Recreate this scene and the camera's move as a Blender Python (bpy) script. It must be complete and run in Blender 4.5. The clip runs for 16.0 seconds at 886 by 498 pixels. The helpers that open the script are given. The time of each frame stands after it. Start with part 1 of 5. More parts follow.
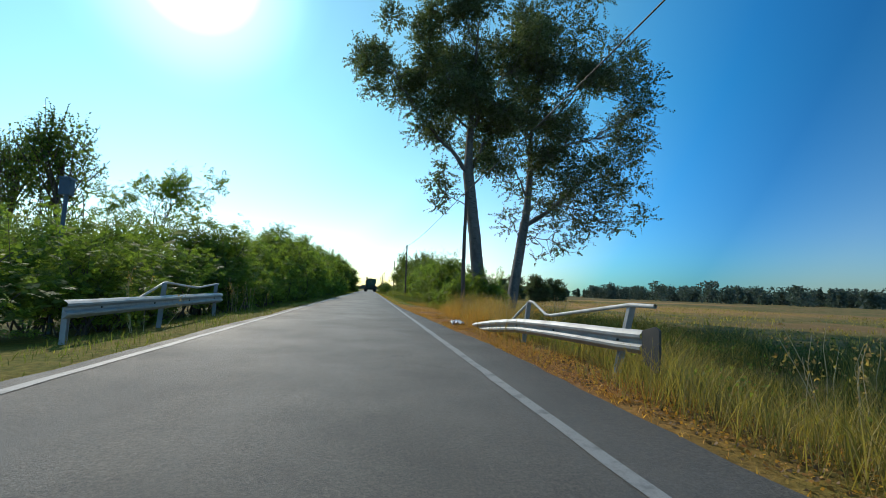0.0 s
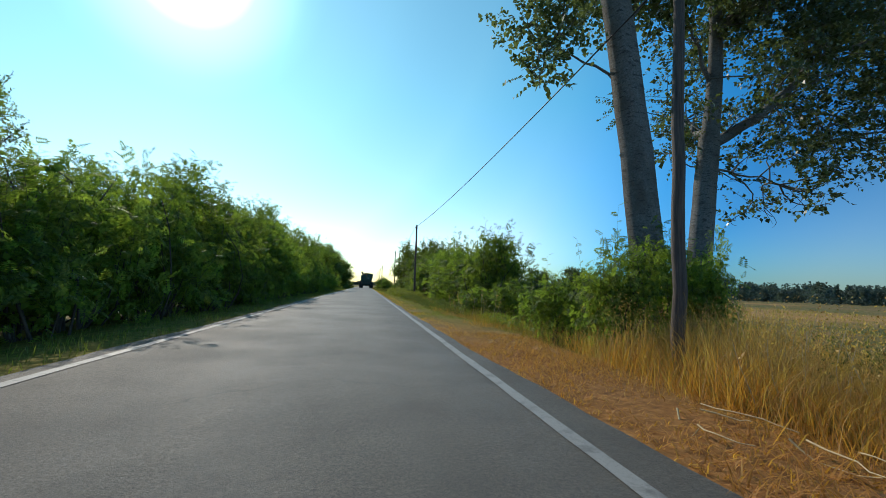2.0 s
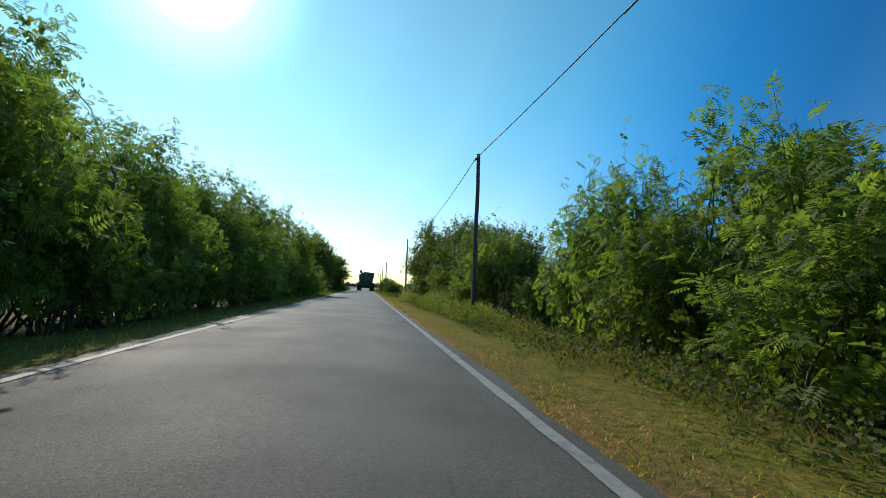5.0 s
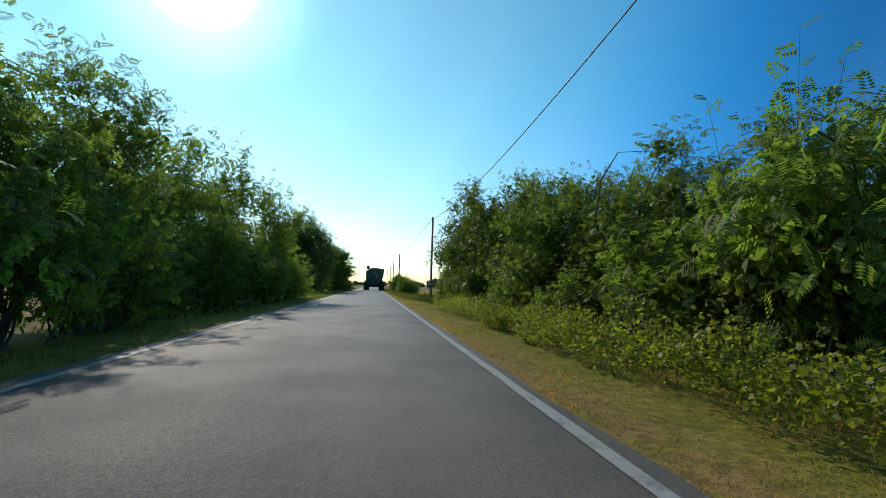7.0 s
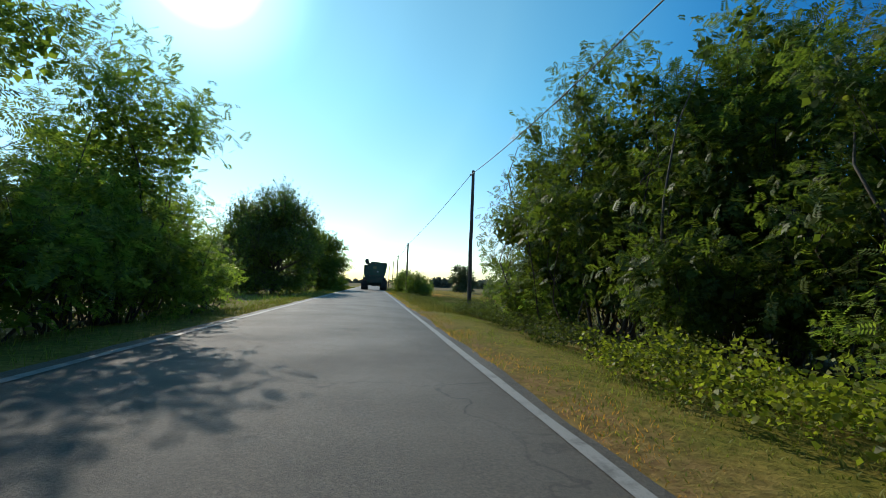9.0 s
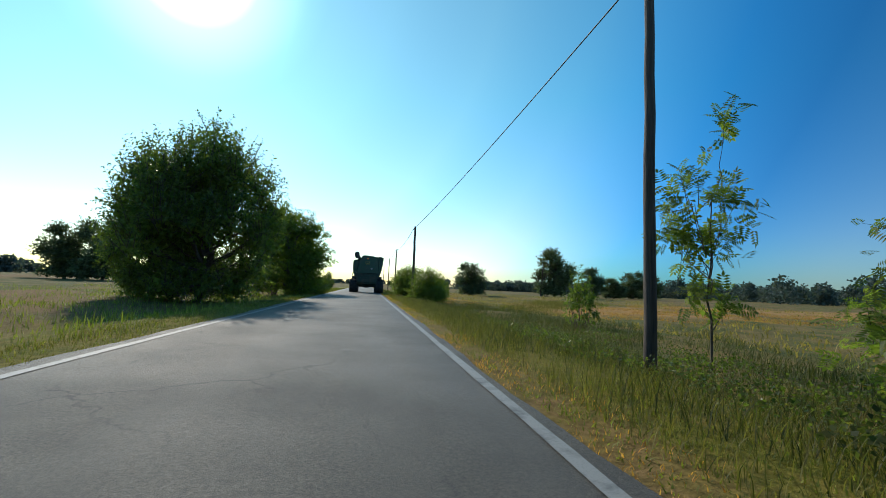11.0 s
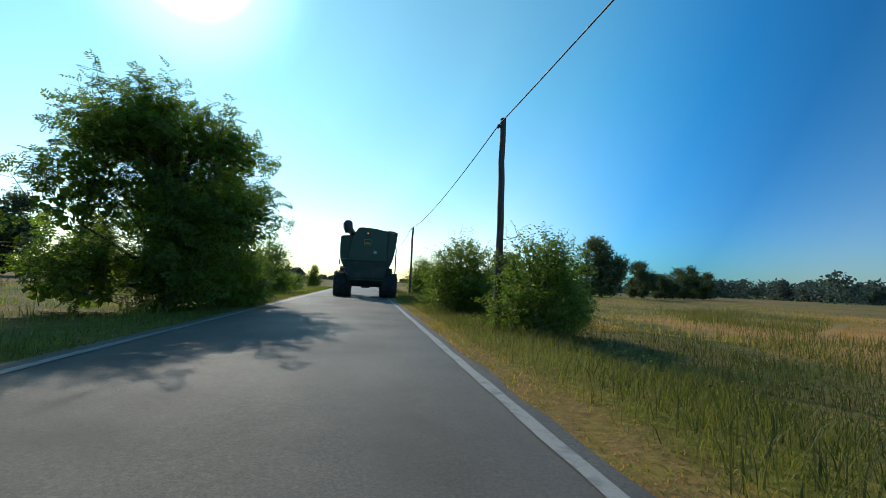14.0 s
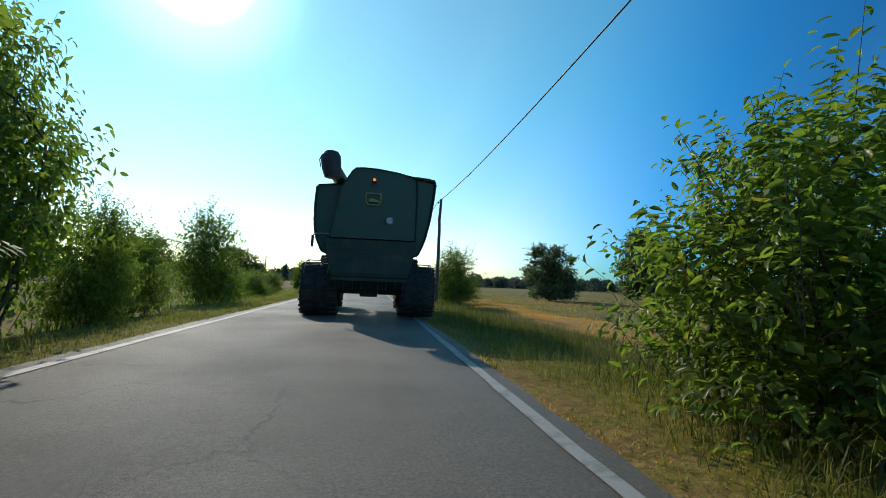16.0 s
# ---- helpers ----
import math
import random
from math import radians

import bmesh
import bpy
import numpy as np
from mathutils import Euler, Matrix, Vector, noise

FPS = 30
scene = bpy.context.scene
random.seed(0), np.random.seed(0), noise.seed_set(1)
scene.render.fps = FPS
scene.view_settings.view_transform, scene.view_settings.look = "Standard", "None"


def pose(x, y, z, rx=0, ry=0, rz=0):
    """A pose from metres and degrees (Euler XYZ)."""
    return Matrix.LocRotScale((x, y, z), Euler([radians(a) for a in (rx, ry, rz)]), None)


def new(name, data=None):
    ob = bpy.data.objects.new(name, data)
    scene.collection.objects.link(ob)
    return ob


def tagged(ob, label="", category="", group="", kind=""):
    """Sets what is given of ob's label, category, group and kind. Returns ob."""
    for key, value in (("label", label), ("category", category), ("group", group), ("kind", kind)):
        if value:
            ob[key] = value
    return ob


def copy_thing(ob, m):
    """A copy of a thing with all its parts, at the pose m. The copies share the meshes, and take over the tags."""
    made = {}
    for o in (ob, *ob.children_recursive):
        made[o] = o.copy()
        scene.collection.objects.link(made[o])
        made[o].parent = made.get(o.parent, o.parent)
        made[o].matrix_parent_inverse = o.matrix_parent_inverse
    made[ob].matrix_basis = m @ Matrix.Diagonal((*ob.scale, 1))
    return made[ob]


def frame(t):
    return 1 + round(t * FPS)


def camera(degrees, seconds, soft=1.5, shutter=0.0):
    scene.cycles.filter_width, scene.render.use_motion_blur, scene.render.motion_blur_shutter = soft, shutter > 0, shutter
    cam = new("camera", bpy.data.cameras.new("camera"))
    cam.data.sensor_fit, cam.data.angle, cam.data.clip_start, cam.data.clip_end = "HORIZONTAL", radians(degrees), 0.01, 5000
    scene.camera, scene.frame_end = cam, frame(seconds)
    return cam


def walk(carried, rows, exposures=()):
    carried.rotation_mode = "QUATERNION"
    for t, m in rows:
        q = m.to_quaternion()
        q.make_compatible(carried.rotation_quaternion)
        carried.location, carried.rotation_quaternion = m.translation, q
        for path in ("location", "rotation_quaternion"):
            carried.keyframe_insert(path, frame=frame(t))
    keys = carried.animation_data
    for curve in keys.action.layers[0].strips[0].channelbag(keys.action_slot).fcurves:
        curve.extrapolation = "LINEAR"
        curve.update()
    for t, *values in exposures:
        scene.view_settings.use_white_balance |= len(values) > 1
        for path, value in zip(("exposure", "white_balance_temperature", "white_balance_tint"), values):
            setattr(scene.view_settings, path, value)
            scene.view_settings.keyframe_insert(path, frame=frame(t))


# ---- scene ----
# ---------------------------------------------------------------- camera
cam = camera(91.35, 16.0, soft=0.9)
EYE_Z = 1.0
# seconds, x, y, pitch, lean, yaw
ROWS = [
    (0, -0.11, 0.00, 5.54, 2.07, -9.38),
    (0.5, -0.12, 4.04, 5.51, 2.25, -9.48),
    (1, -0.15, 8.07, 5.46, 2.51, -9.51),
    (1.5, -0.16, 12.08, 5.43, 2.10, -9.54),
    (2, -0.08, 16.04, 5.05, 2.14, -9.92),
    (2.5, -0.03, 20.00, 5.58, 2.24, -9.97),
    (3, 0.02, 23.98, 5.55, 2.24, -10.05),
    (3.5, 0.06, 27.96, 5.20, 2.09, -9.83),
    (4, 0.01, 31.94, 4.67, 2.22, -9.59),
    (4.2, 0.02, 33.52, 4.97, 2.33, -10.16),
    (6.3, -0.05, 50.13, 5.48, 2.79, -9.23),
    (6.5, -0.06, 51.72, 5.33, 2.47, -9.18),
    (7, -0.10, 55.69, 5.01, 1.78, -8.99),
    (7.5, -0.09, 59.62, 5.00, 2.14, -8.64),
    (8, -0.09, 63.55, 4.81, 2.27, -8.58),
    (8.5, -0.06, 67.44, 4.94, 2.42, -8.87),
    (9, -0.00, 71.27, 4.87, 2.43, -8.88),
    (9.2, -0.02, 72.78, 4.80, 2.14, -8.95),
    (11.3, 0.10, 88.59, 5.01, 2.37, -9.99),
    (11.5, 0.10, 90.10, 5.04, 2.30, -10.14),
    (12, 0.16, 93.89, 5.25, 2.02, -10.01),
    (12.5, 0.19, 97.67, 5.09, 2.07, -9.87),
    (13, 0.15, 101.42, 4.86, 1.95, -9.73),
    (13.5, 0.13, 105.11, 4.88, 2.17, -9.79),
    (14, 0.13, 108.69, 4.56, 2.44, -9.78),
    (14.5, 0.10, 112.15, 4.72, 2.31, -9.83),
    (15, 0.09, 115.56, 4.65, 2.22, -9.60),
    (16, 0.07, 122.40, 4.58, 2.26, -9.44),
]
walk(cam, [(t, pose(x, y, EYE_Z, 90 + p, 0, w) @ pose(0, 0, 0, 0, 0, r)) for t, x, y, p, r, w in ROWS],
     exposures=[(0, 0.0), (16, 0.0)])

# ---------------------------------------------------------------- sky and sun
SUN_AZ, SUN_EL = radians(-22.7), radians(33.0)          # azimuth from +y, positive to the right
world = bpy.data.worlds.new("sky")
scene.world = world
world.use_nodes = True
wn = world.node_tree.nodes
sky = wn.new("ShaderNodeTexSky")
sky.sky_type, sky.sun_disc = "NISHITA", False
sky.sun_elevation, sky.sun_rotation = SUN_EL, SUN_AZ
sky.air_density, sky.dust_density, sky.ozone_density = 1.0, 0.6, 1.1
bg = wn["Background"]
bg.inputs["Strength"].default_value = 0.117
tone = wn.new("ShaderNodeHueSaturation")
tone.inputs["Saturation"].default_value = 1.2
tint = wn.new("ShaderNodeMix")
tint.data_type, tint.blend_type = "RGBA", "MULTIPLY"
tint.inputs[0].default_value = 1.0
# the haze over the horizon is paler and bluer than the sky above
up = wn.new("ShaderNodeTexCoord")
split = wn.new("ShaderNodeSeparateXYZ")
haze = wn.new("ShaderNodeValToRGB")
haze.color_ramp.elements[0].position, haze.color_ramp.elements[0].color = 0.0, (0.6, 0.84, 1.08, 1)
haze.color_ramp.elements.new(0.12).color = (0.62, 0.91, 1.2, 1)
haze.color_ramp.elements[2].position, haze.color_ramp.elements[2].color = 0.4, (0.5, 1.02, 1.13, 1)
# and whiter where it is seen away from the sun
pale = wn.new("ShaderNodeValToRGB")
pale.color_ramp.elements[0].position, pale.color_ramp.elements[0].color = 0.0, (1.0, 0.88, 1.04, 1)
pale.color_ramp.elements.new(0.12).color = (0.98, 0.94, 1.14, 1)
pale.color_ramp.elements.new(0.24).color = (0.74, 1.0, 1.15, 1)
pale.color_ramp.elements[3].position, pale.color_ramp.elements[3].color = 0.4, (0.5, 1.02, 1.13, 1)
veil = wn.new("ShaderNodeMix")
veil.data_type = "RGBA"
veil_part = wn.new("ShaderNodeValToRGB")
for deg, v in ((35, 0.0), (48, 0.9), (55, 0.75), (66, 0.1)):
    e = veil_part.color_ramp.elements.new(deg / 120)
    e.color = (v, v, v, 1)
veil_part.color_ramp.elements[0].color, veil_part.color_ramp.elements[-1].color = (0, 0, 0, 1), (0, 0, 0, 1)
for a, b in ((up.outputs["Generated"], split.inputs[0]), (split.outputs["Z"], haze.inputs["Fac"]), (split.outputs["Z"], pale.inputs["Fac"]), (veil_part.outputs[0], veil.inputs[0]),
             (haze.outputs[0], veil.inputs[6]), (pale.outputs[0], veil.inputs[7]), (veil.outputs[2], tint.inputs[7])):
    world.node_tree.links.new(a, b)
world.node_tree.links.new(sky.outputs[0], tone.inputs["Color"])
world.node_tree.links.new(tone.outputs[0], tint.inputs[6])
sun = new("sun", bpy.data.lights.new("sun", "SUN"))
sun.data.energy, sun.data.angle, sun.data.color = 3.2, radians(0.55), (1.0, 0.92, 0.8)
SUN_DIR = Vector((math.sin(SUN_AZ) * math.cos(SUN_EL), math.cos(SUN_AZ) * math.cos(SUN_EL), math.sin(SUN_EL)))
# brightness and colour of a hazy summer sky by the angle from the sun: aureole, pale blue, deep blue at a right angle
away = wn.new("ShaderNodeVectorMath")
away.operation = "DOT_PRODUCT"
away.inputs[1].default_value = SUN_DIR
angle = wn.new("ShaderNodeMath")
angle.operation = "ARCCOSINE"
turn = wn.new("ShaderNodeMath")
turn.operation = "MULTIPLY"
turn.inputs[1].default_value = 180 / math.pi / 120
fall, aureole = wn.new("ShaderNodeValToRGB"), wn.new("ShaderNodeValToRGB")
for node, stops in ((fall, ((6, (0.8, 0.9, 1.0)), (13, (0.85, 0.93, 1.0)), (20, (1.2, 1.2, 1.1)), (32, (1.65, 1.45, 1.18)), (44, (1.25, 1.36, 1.2)), (50, (0.8, 1.18, 1.2)),
                            (58, (0.34, 0.86, 1.06)), (66, (0.28, 0.64, 0.84)), (75, (0.62, 0.76, 0.84)), (90, (0.8, 0.85, 0.88)), (115, (1.35, 1.3, 1.3)))),
                    (aureole, ((0, (6.0, 6.0, 6.0)), (3.2, (4.0, 4.0, 4.0)), (4.3, (1.0, 1.0, 0.9)), (6.0, (0.25, 0.25, 0.2)), (11, (0.0, 0.0, 0.0))))):
    e = node.color_ramp.elements
    while len(e) < len(stops):
        e.new(0.5)
    for el, (deg, c) in zip(e, stops):
        el.position, el.color = deg / 120, (*c, 1)
    world.node_tree.links.new(turn.outputs[0], node.inputs["Fac"])
world.node_tree.links.new(turn.outputs[0], veil_part.inputs["Fac"])
shade = wn.new("ShaderNodeMix")
shade.data_type, shade.blend_type = "RGBA", "MULTIPLY"
glare = wn.new("ShaderNodeMix")
glare.data_type, glare.blend_type = "RGBA", "ADD"
shade.inputs[0].default_value = 1.0
glare.inputs[0].default_value = 1.0 / bg.inputs["Strength"].default_value
glare.clamp_factor = False
for a, b in ((up.outputs["Generated"], away.inputs[0]), (away.outputs["Value"], angle.inputs[0]), (angle.outputs[0], turn.inputs[0]), (tint.outputs[2], shade.inputs[6]),
             (fall.outputs[0], shade.inputs[7]), (shade.outputs[2], glare.inputs[6]), (aureole.outputs[0], glare.inputs[7]), (glare.outputs[2], bg.inputs["Color"])):
    world.node_tree.links.new(a, b)
sun.matrix_world = Matrix.Translation((0, 0, 40)) @ SUN_DIR.to_track_quat("Z", "Y").to_matrix().to_4x4()


# ---------------------------------------------------------------- materials
class Nodes:
    """A short way to write node materials."""

    def __init__(self, name):
        self.mat = bpy.data.materials.new(name)
        self.mat.use_nodes = True
        self.nt = self.mat.node_tree
        self.bsdf = self.nt.nodes["Principled BSDF"]
        self.out = self.nt.nodes["Material Output"]

    def add(self, kind, **sets):
        n = self.nt.nodes.new(kind)
        for k, v in sets.items():
            n.inputs[k].default_value = v
        return n

    def link(self, a, b):
        self.nt.links.new(a, b)

    def coords(self, scale=(1, 1, 1)):
        tc = self.nt.nodes.new("ShaderNodeTexCoord")
        m = self.nt.nodes.new("ShaderNodeMapping")
        m.inputs["Scale"].default_value = scale
        self.link(tc.outputs["Object"], m.inputs["Vector"])
        return m.outputs["Vector"]

    def noise(self, vec, scale, detail=4.0, rough=0.55):
        n = self.add("ShaderNodeTexNoise", Scale=scale, Detail=detail, Roughness=rough)
        self.link(vec, n.inputs["Vector"])
        return n.outputs["Fac"]

    def ramp(self, fac, *stops):
        r = self.nt.nodes.new("ShaderNodeValToRGB")
        e = r.color_ramp.elements
        while len(e) < len(stops):
            e.new(0.5)
        for el, (p, c) in zip(e, stops):
            el.position = p
            el.color = (*c, 1) if len(c) == 3 else c
        self.link(fac, r.inputs["Fac"])
        return r.outputs["Color"]

    def mix(self, fac, a, b, mode="MIX"):
        n = self.nt.nodes.new("ShaderNodeMix")
        n.data_type, n.blend_type = "RGBA", mode
        for sock, v in ((n.inputs[0], fac), (n.inputs[6], a), (n.inputs[7], b)):
            if isinstance(v, bpy.types.NodeSocket):
                self.link(v, sock)
            elif isinstance(v, (int, float)):
                sock.default_value = v
            else:
                sock.default_value = (*v, 1)
        return n.outputs[2]

    def bump(self, height, strength, distance=0.02):
        b = self.add("ShaderNodeBump", Strength=strength, Distance=distance)
        self.link(height, b.inputs["Height"])
        self.link(b.outputs[0], self.bsdf.inputs["Normal"])

    def base(self, col):
        if isinstance(col, bpy.types.NodeSocket):
            self.link(col, self.bsdf.inputs["Base Color"])
        else:
            self.bsdf.inputs["Base Color"].default_value = (*col, 1)


def leaf_material(name, dark, light, odd, trans=0.35, gloss=0.45, glow=(1.7, 1.95, 0.8)):
    """Leaves or blades: colour differs from leaf to leaf and from plant to plant; light passes through."""
    n = Nodes(name)
    geo = n.nt.nodes.new("ShaderNodeNewGeometry")
    info = n.nt.nodes.new("ShaderNodeObjectInfo")
    c = n.ramp(geo.outputs["Random Per Island"], (0.0, dark), (0.72, light), (0.97, light), (1.0, odd))
    big = n.noise(n.coords(), 0.9, 2)
    c = n.mix(n.ramp(big, (0.35, (0, 0, 0)), (0.7, (1, 1, 1))), c, n.mix(0.5, c, light), "MIX")
    hsv = n.nt.nodes.new("ShaderNodeHueSaturation")
    n.link(c, hsv.inputs["Color"])
    ma = n.nt.nodes.new("ShaderNodeMapRange")
    n.link(info.outputs["Random"], ma.inputs[0])
    ma.inputs[3].default_value, ma.inputs[4].default_value = 0.8, 1.25
    n.link(ma.outputs[0], hsv.inputs["Value"])
    c = hsv.outputs[0]
    n.base(c)
    n.bsdf.inputs["Roughness"].default_value = gloss
    n.bsdf.inputs["Specular IOR Level"].default_value = 0.24
    tr = n.nt.nodes.new("ShaderNodeBsdfTranslucent")
    n.link(n.mix(1.0, c, glow, "MULTIPLY"), tr.inputs["Color"])
    ms = n.nt.nodes.new("ShaderNodeMixShader")
    ms.inputs[0].default_value = trans
    n.link(n.bsdf.outputs[0], ms.inputs[1])
    n.link(tr.outputs[0], ms.inputs[2])
    n.link(ms.outputs[0], n.out.inputs["Surface"])
    return n.mat


def bark_material(name, dark, light, scale=9.0, stretch=0.25, rough=0.9):
    n = Nodes(name)
    v = n.coords((1, 1, stretch))
    a, b = n.noise(v, scale, 6, 0.7), n.noise(v, scale * 0.2, 3)
    c = n.mix(n.ramp(b, (0.4, (0, 0, 0)), (0.65, (1, 1, 1))), n.ramp(a, (0.3, dark), (0.7, light)), n.ramp(a, (0.35, dark), (0.9, light)))
    n.base(c)
    n.bsdf.inputs["Roughness"].default_value = rough
    n.bump(a, 0.6, 0.03)
    return n.mat


def poplar_bark_material():
    """Pale smooth bark with dark cross scars, rough and dark in patches."""
    n = Nodes("pale_poplar_bark")
    fine, patch = n.noise(n.coords(), 22, 5, 0.7), n.noise(n.coords(), 1.4, 4, 0.6)
    scar = n.noise(n.coords((1.6, 1.6, 7.0)), 3.2, 4, 0.65)
    c = n.ramp(fine, (0.3, (0.085, 0.08, 0.072)), (0.7, (0.21, 0.2, 0.18)))
    c = n.mix(n.ramp(patch, (0.45, (0, 0, 0)), (0.65, (0.8, 0.8, 0.8))), c, (0.085, 0.075, 0.06))
    c = n.mix(n.ramp(scar, (0.55, (0, 0, 0)), (0.64, (0.9, 0.9, 0.9))), c, (0.05, 0.042, 0.035))
    n.base(c)
    n.bsdf.inputs["Roughness"].default_value = 0.85
    n.bump(n.mix(0.5, fine, scar), 0.6, 0.03)
    return n.mat


def plain_material(name, col, rough=0.6, metal=0.0, wear=0.25, scale=6.0, bump=0.1, dirt=None):
    """Paint, metal, rubber: one colour with grain and dirt at two sizes."""
    n = Nodes(name)
    v = n.coords()
    a, b = n.noise(v, scale, 5, 0.6), n.noise(v, scale * 7, 4, 0.7)
    d = dirt or tuple(x * 0.45 + 0.02 for x in col)
    c = n.mix(n.ramp(a, (0.45, (0, 0, 0)), (0.75, (wear * 2, wear * 2, wear * 2))), col, d)
    c = n.mix(n.ramp(b, (0.55, (0, 0, 0)), (0.8, (wear, wear, wear))), c, d)
    n.base(c)
    n.link(n.ramp(a, (0.3, (rough * 0.85,) * 3), (0.8, (min(1, rough * 1.25),) * 3)), n.bsdf.inputs["Roughness"])
    n.bsdf.inputs["Metallic"].default_value = metal
    if bump:
        n.bump(b, bump, 0.01)
    return n.mat


def ground_material():
    n = Nodes("field_ground")
    v = n.coords()
    large, mid, fine = n.noise(v, 0.035, 4), n.noise(v, 0.4, 5, 0.65), n.noise(v, 9, 6, 0.7)
    streak = n.noise(n.coords((0.35, 0.04, 1)), 1.0, 4, 0.6)
    straw = n.ramp(fine, (0.3, (0.16, 0.1, 0.034)), (0.7, (0.32, 0.215, 0.08)))
    olive = n.ramp(fine, (0.3, (0.045, 0.055, 0.014)), (0.7, (0.16, 0.16, 0.045)))
    rust = n.ramp(fine, (0.3, (0.16, 0.085, 0.035)), (0.7, (0.34, 0.2, 0.085)))
    c = n.mix(n.ramp(mid, (0.4, (0, 0, 0)), (0.62, (1, 1, 1))), olive, straw)
    c = n.mix(n.ramp(large, (0.5, (0, 0, 0)), (0.58, (0.85, 0.85, 0.85))), c, rust)
    c = n.mix(n.ramp(streak, (0.45, (0, 0, 0)), (0.7, (0.45, 0.45, 0.45))), c, olive)
    # a cut patch and a bare strip in the field
    wob = n.nt.nodes.new("ShaderNodeVectorMath")
    wob.operation = "MULTIPLY_ADD"
    wz = n.add("ShaderNodeTexNoise", Scale=0.05, Detail=5.0)
    n.link(v, wz.inputs["Vector"])
    n.link(wz.outputs["Color"], wob.inputs[0])
    wob.inputs[1].default_value = (16, 26, 0)
    n.link(v, wob.inputs[2])
    wx = n.nt.nodes.new("ShaderNodeSeparateXYZ")
    n.link(wob.outputs[0], wx.inputs[0])
    # mown verge: olive turf, straw at the asphalt; cut straw near the bridge
    xyz = n.nt.nodes.new("ShaderNodeSeparateXYZ")
    n.link(v, xyz.inputs[0])

    def span(sock, a, b_, c_, d):
        m1 = n.add("ShaderNodeMapRange", **{"From Min": a, "From Max": b_})
        m2 = n.add("ShaderNodeMapRange", **{"From Min": d, "From Max": c_})
        m1.clamp = m2.clamp = True
        mu = n.nt.nodes.new("ShaderNodeMath")
        mu.operation = "MULTIPLY"
        for k, m in enumerate((m1, m2)):
            n.link(sock, m.inputs[0])
            n.link(m.outputs[0], mu.inputs[k])
        return mu.outputs[0]

    for xs, ys in (((20, 22, 34, 37), (119, 122, 140, 146)), ((15.5, 16.2, 18.0, 19.0), (140, 148, 236, 266)), ((30, 33, 60, 76), (50, 60, 84, 100)), ((40, 45, 120, 140), (125, 130, 150, 160))):
        zone = n.nt.nodes.new("ShaderNodeMath")
        zone.operation = "MULTIPLY"
        n.link(span(wx.outputs["X"], *xs), zone.inputs[0])
        n.link(span(wx.outputs["Y"], *ys), zone.inputs[1])
        c = n.mix(zone.outputs[0], c, n.mix(n.ramp(n.noise(n.coords((1.0, 0.25, 1)), 0.8, 5, 0.7), (0.45, (0, 0, 0)), (0.7, (0.8, 0.8, 0.8))), n.ramp(fine, (0.3, (0.3, 0.15, 0.05)), (0.7, (0.5, 0.28, 0.1))), n.mix(0.5, olive, straw)))
    turf = n.mix(n.ramp(n.noise(v, 1.3, 5, 0.7), (0.42, (0, 0, 0)), (0.72, (0.8, 0.8, 0.8))), n.ramp(fine, (0.3, (0.065, 0.07, 0.01)), (0.7, (0.23, 0.2, 0.03))), n.ramp(fine, (0.3, (0.2, 0.13, 0.025)), (0.7, (0.38, 0.26, 0.065))))
    c = n.mix(span(xyz.outputs["X"], -9.0, -6.5, 4.0, 7.5), c, turf)
    edge = n.mix(span(xyz.outputs["X"], 1.3, 1.6, 1.9, 2.5), (0, 0, 0), n.ramp(n.noise(v, 2.2, 4, 0.7), (0.35, (0.2, 0.2, 0.2)), (0.65, (0.9, 0.9, 0.9))))
    c = n.mix(edge, c, rust)
    by = n.nt.nodes.new("ShaderNodeMath")
    by.operation = "MULTIPLY"
    n.link(span(xyz.outputs["Y"], 1.0, 5.0, 23.0, 31.0), by.inputs[0])
    n.link(span(xyz.outputs["X"], 1.4, 1.7, 2.9, 4.8), by.inputs[1])
    c = n.mix(by.outputs[0], c, n.mix(n.ramp(mid, (0.35, (0, 0, 0)), (0.7, (0.7, 0.7, 0.7))), n.ramp(fine, (0.3, (0.2, 0.085, 0.028)), (0.7, (0.5, 0.23, 0.065))), n.ramp(fine, (0.3, (0.14, 0.075, 0.035)), (0.7, (0.3, 0.17, 0.07)))))
    n.base(c)
    n.bsdf.inputs["Roughness"].default_value = 0.95
    n.bsdf.inputs["Specular IOR Level"].default_value = 0.1
    n.bump(fine, 0.8, 0.06)
    return n.mat


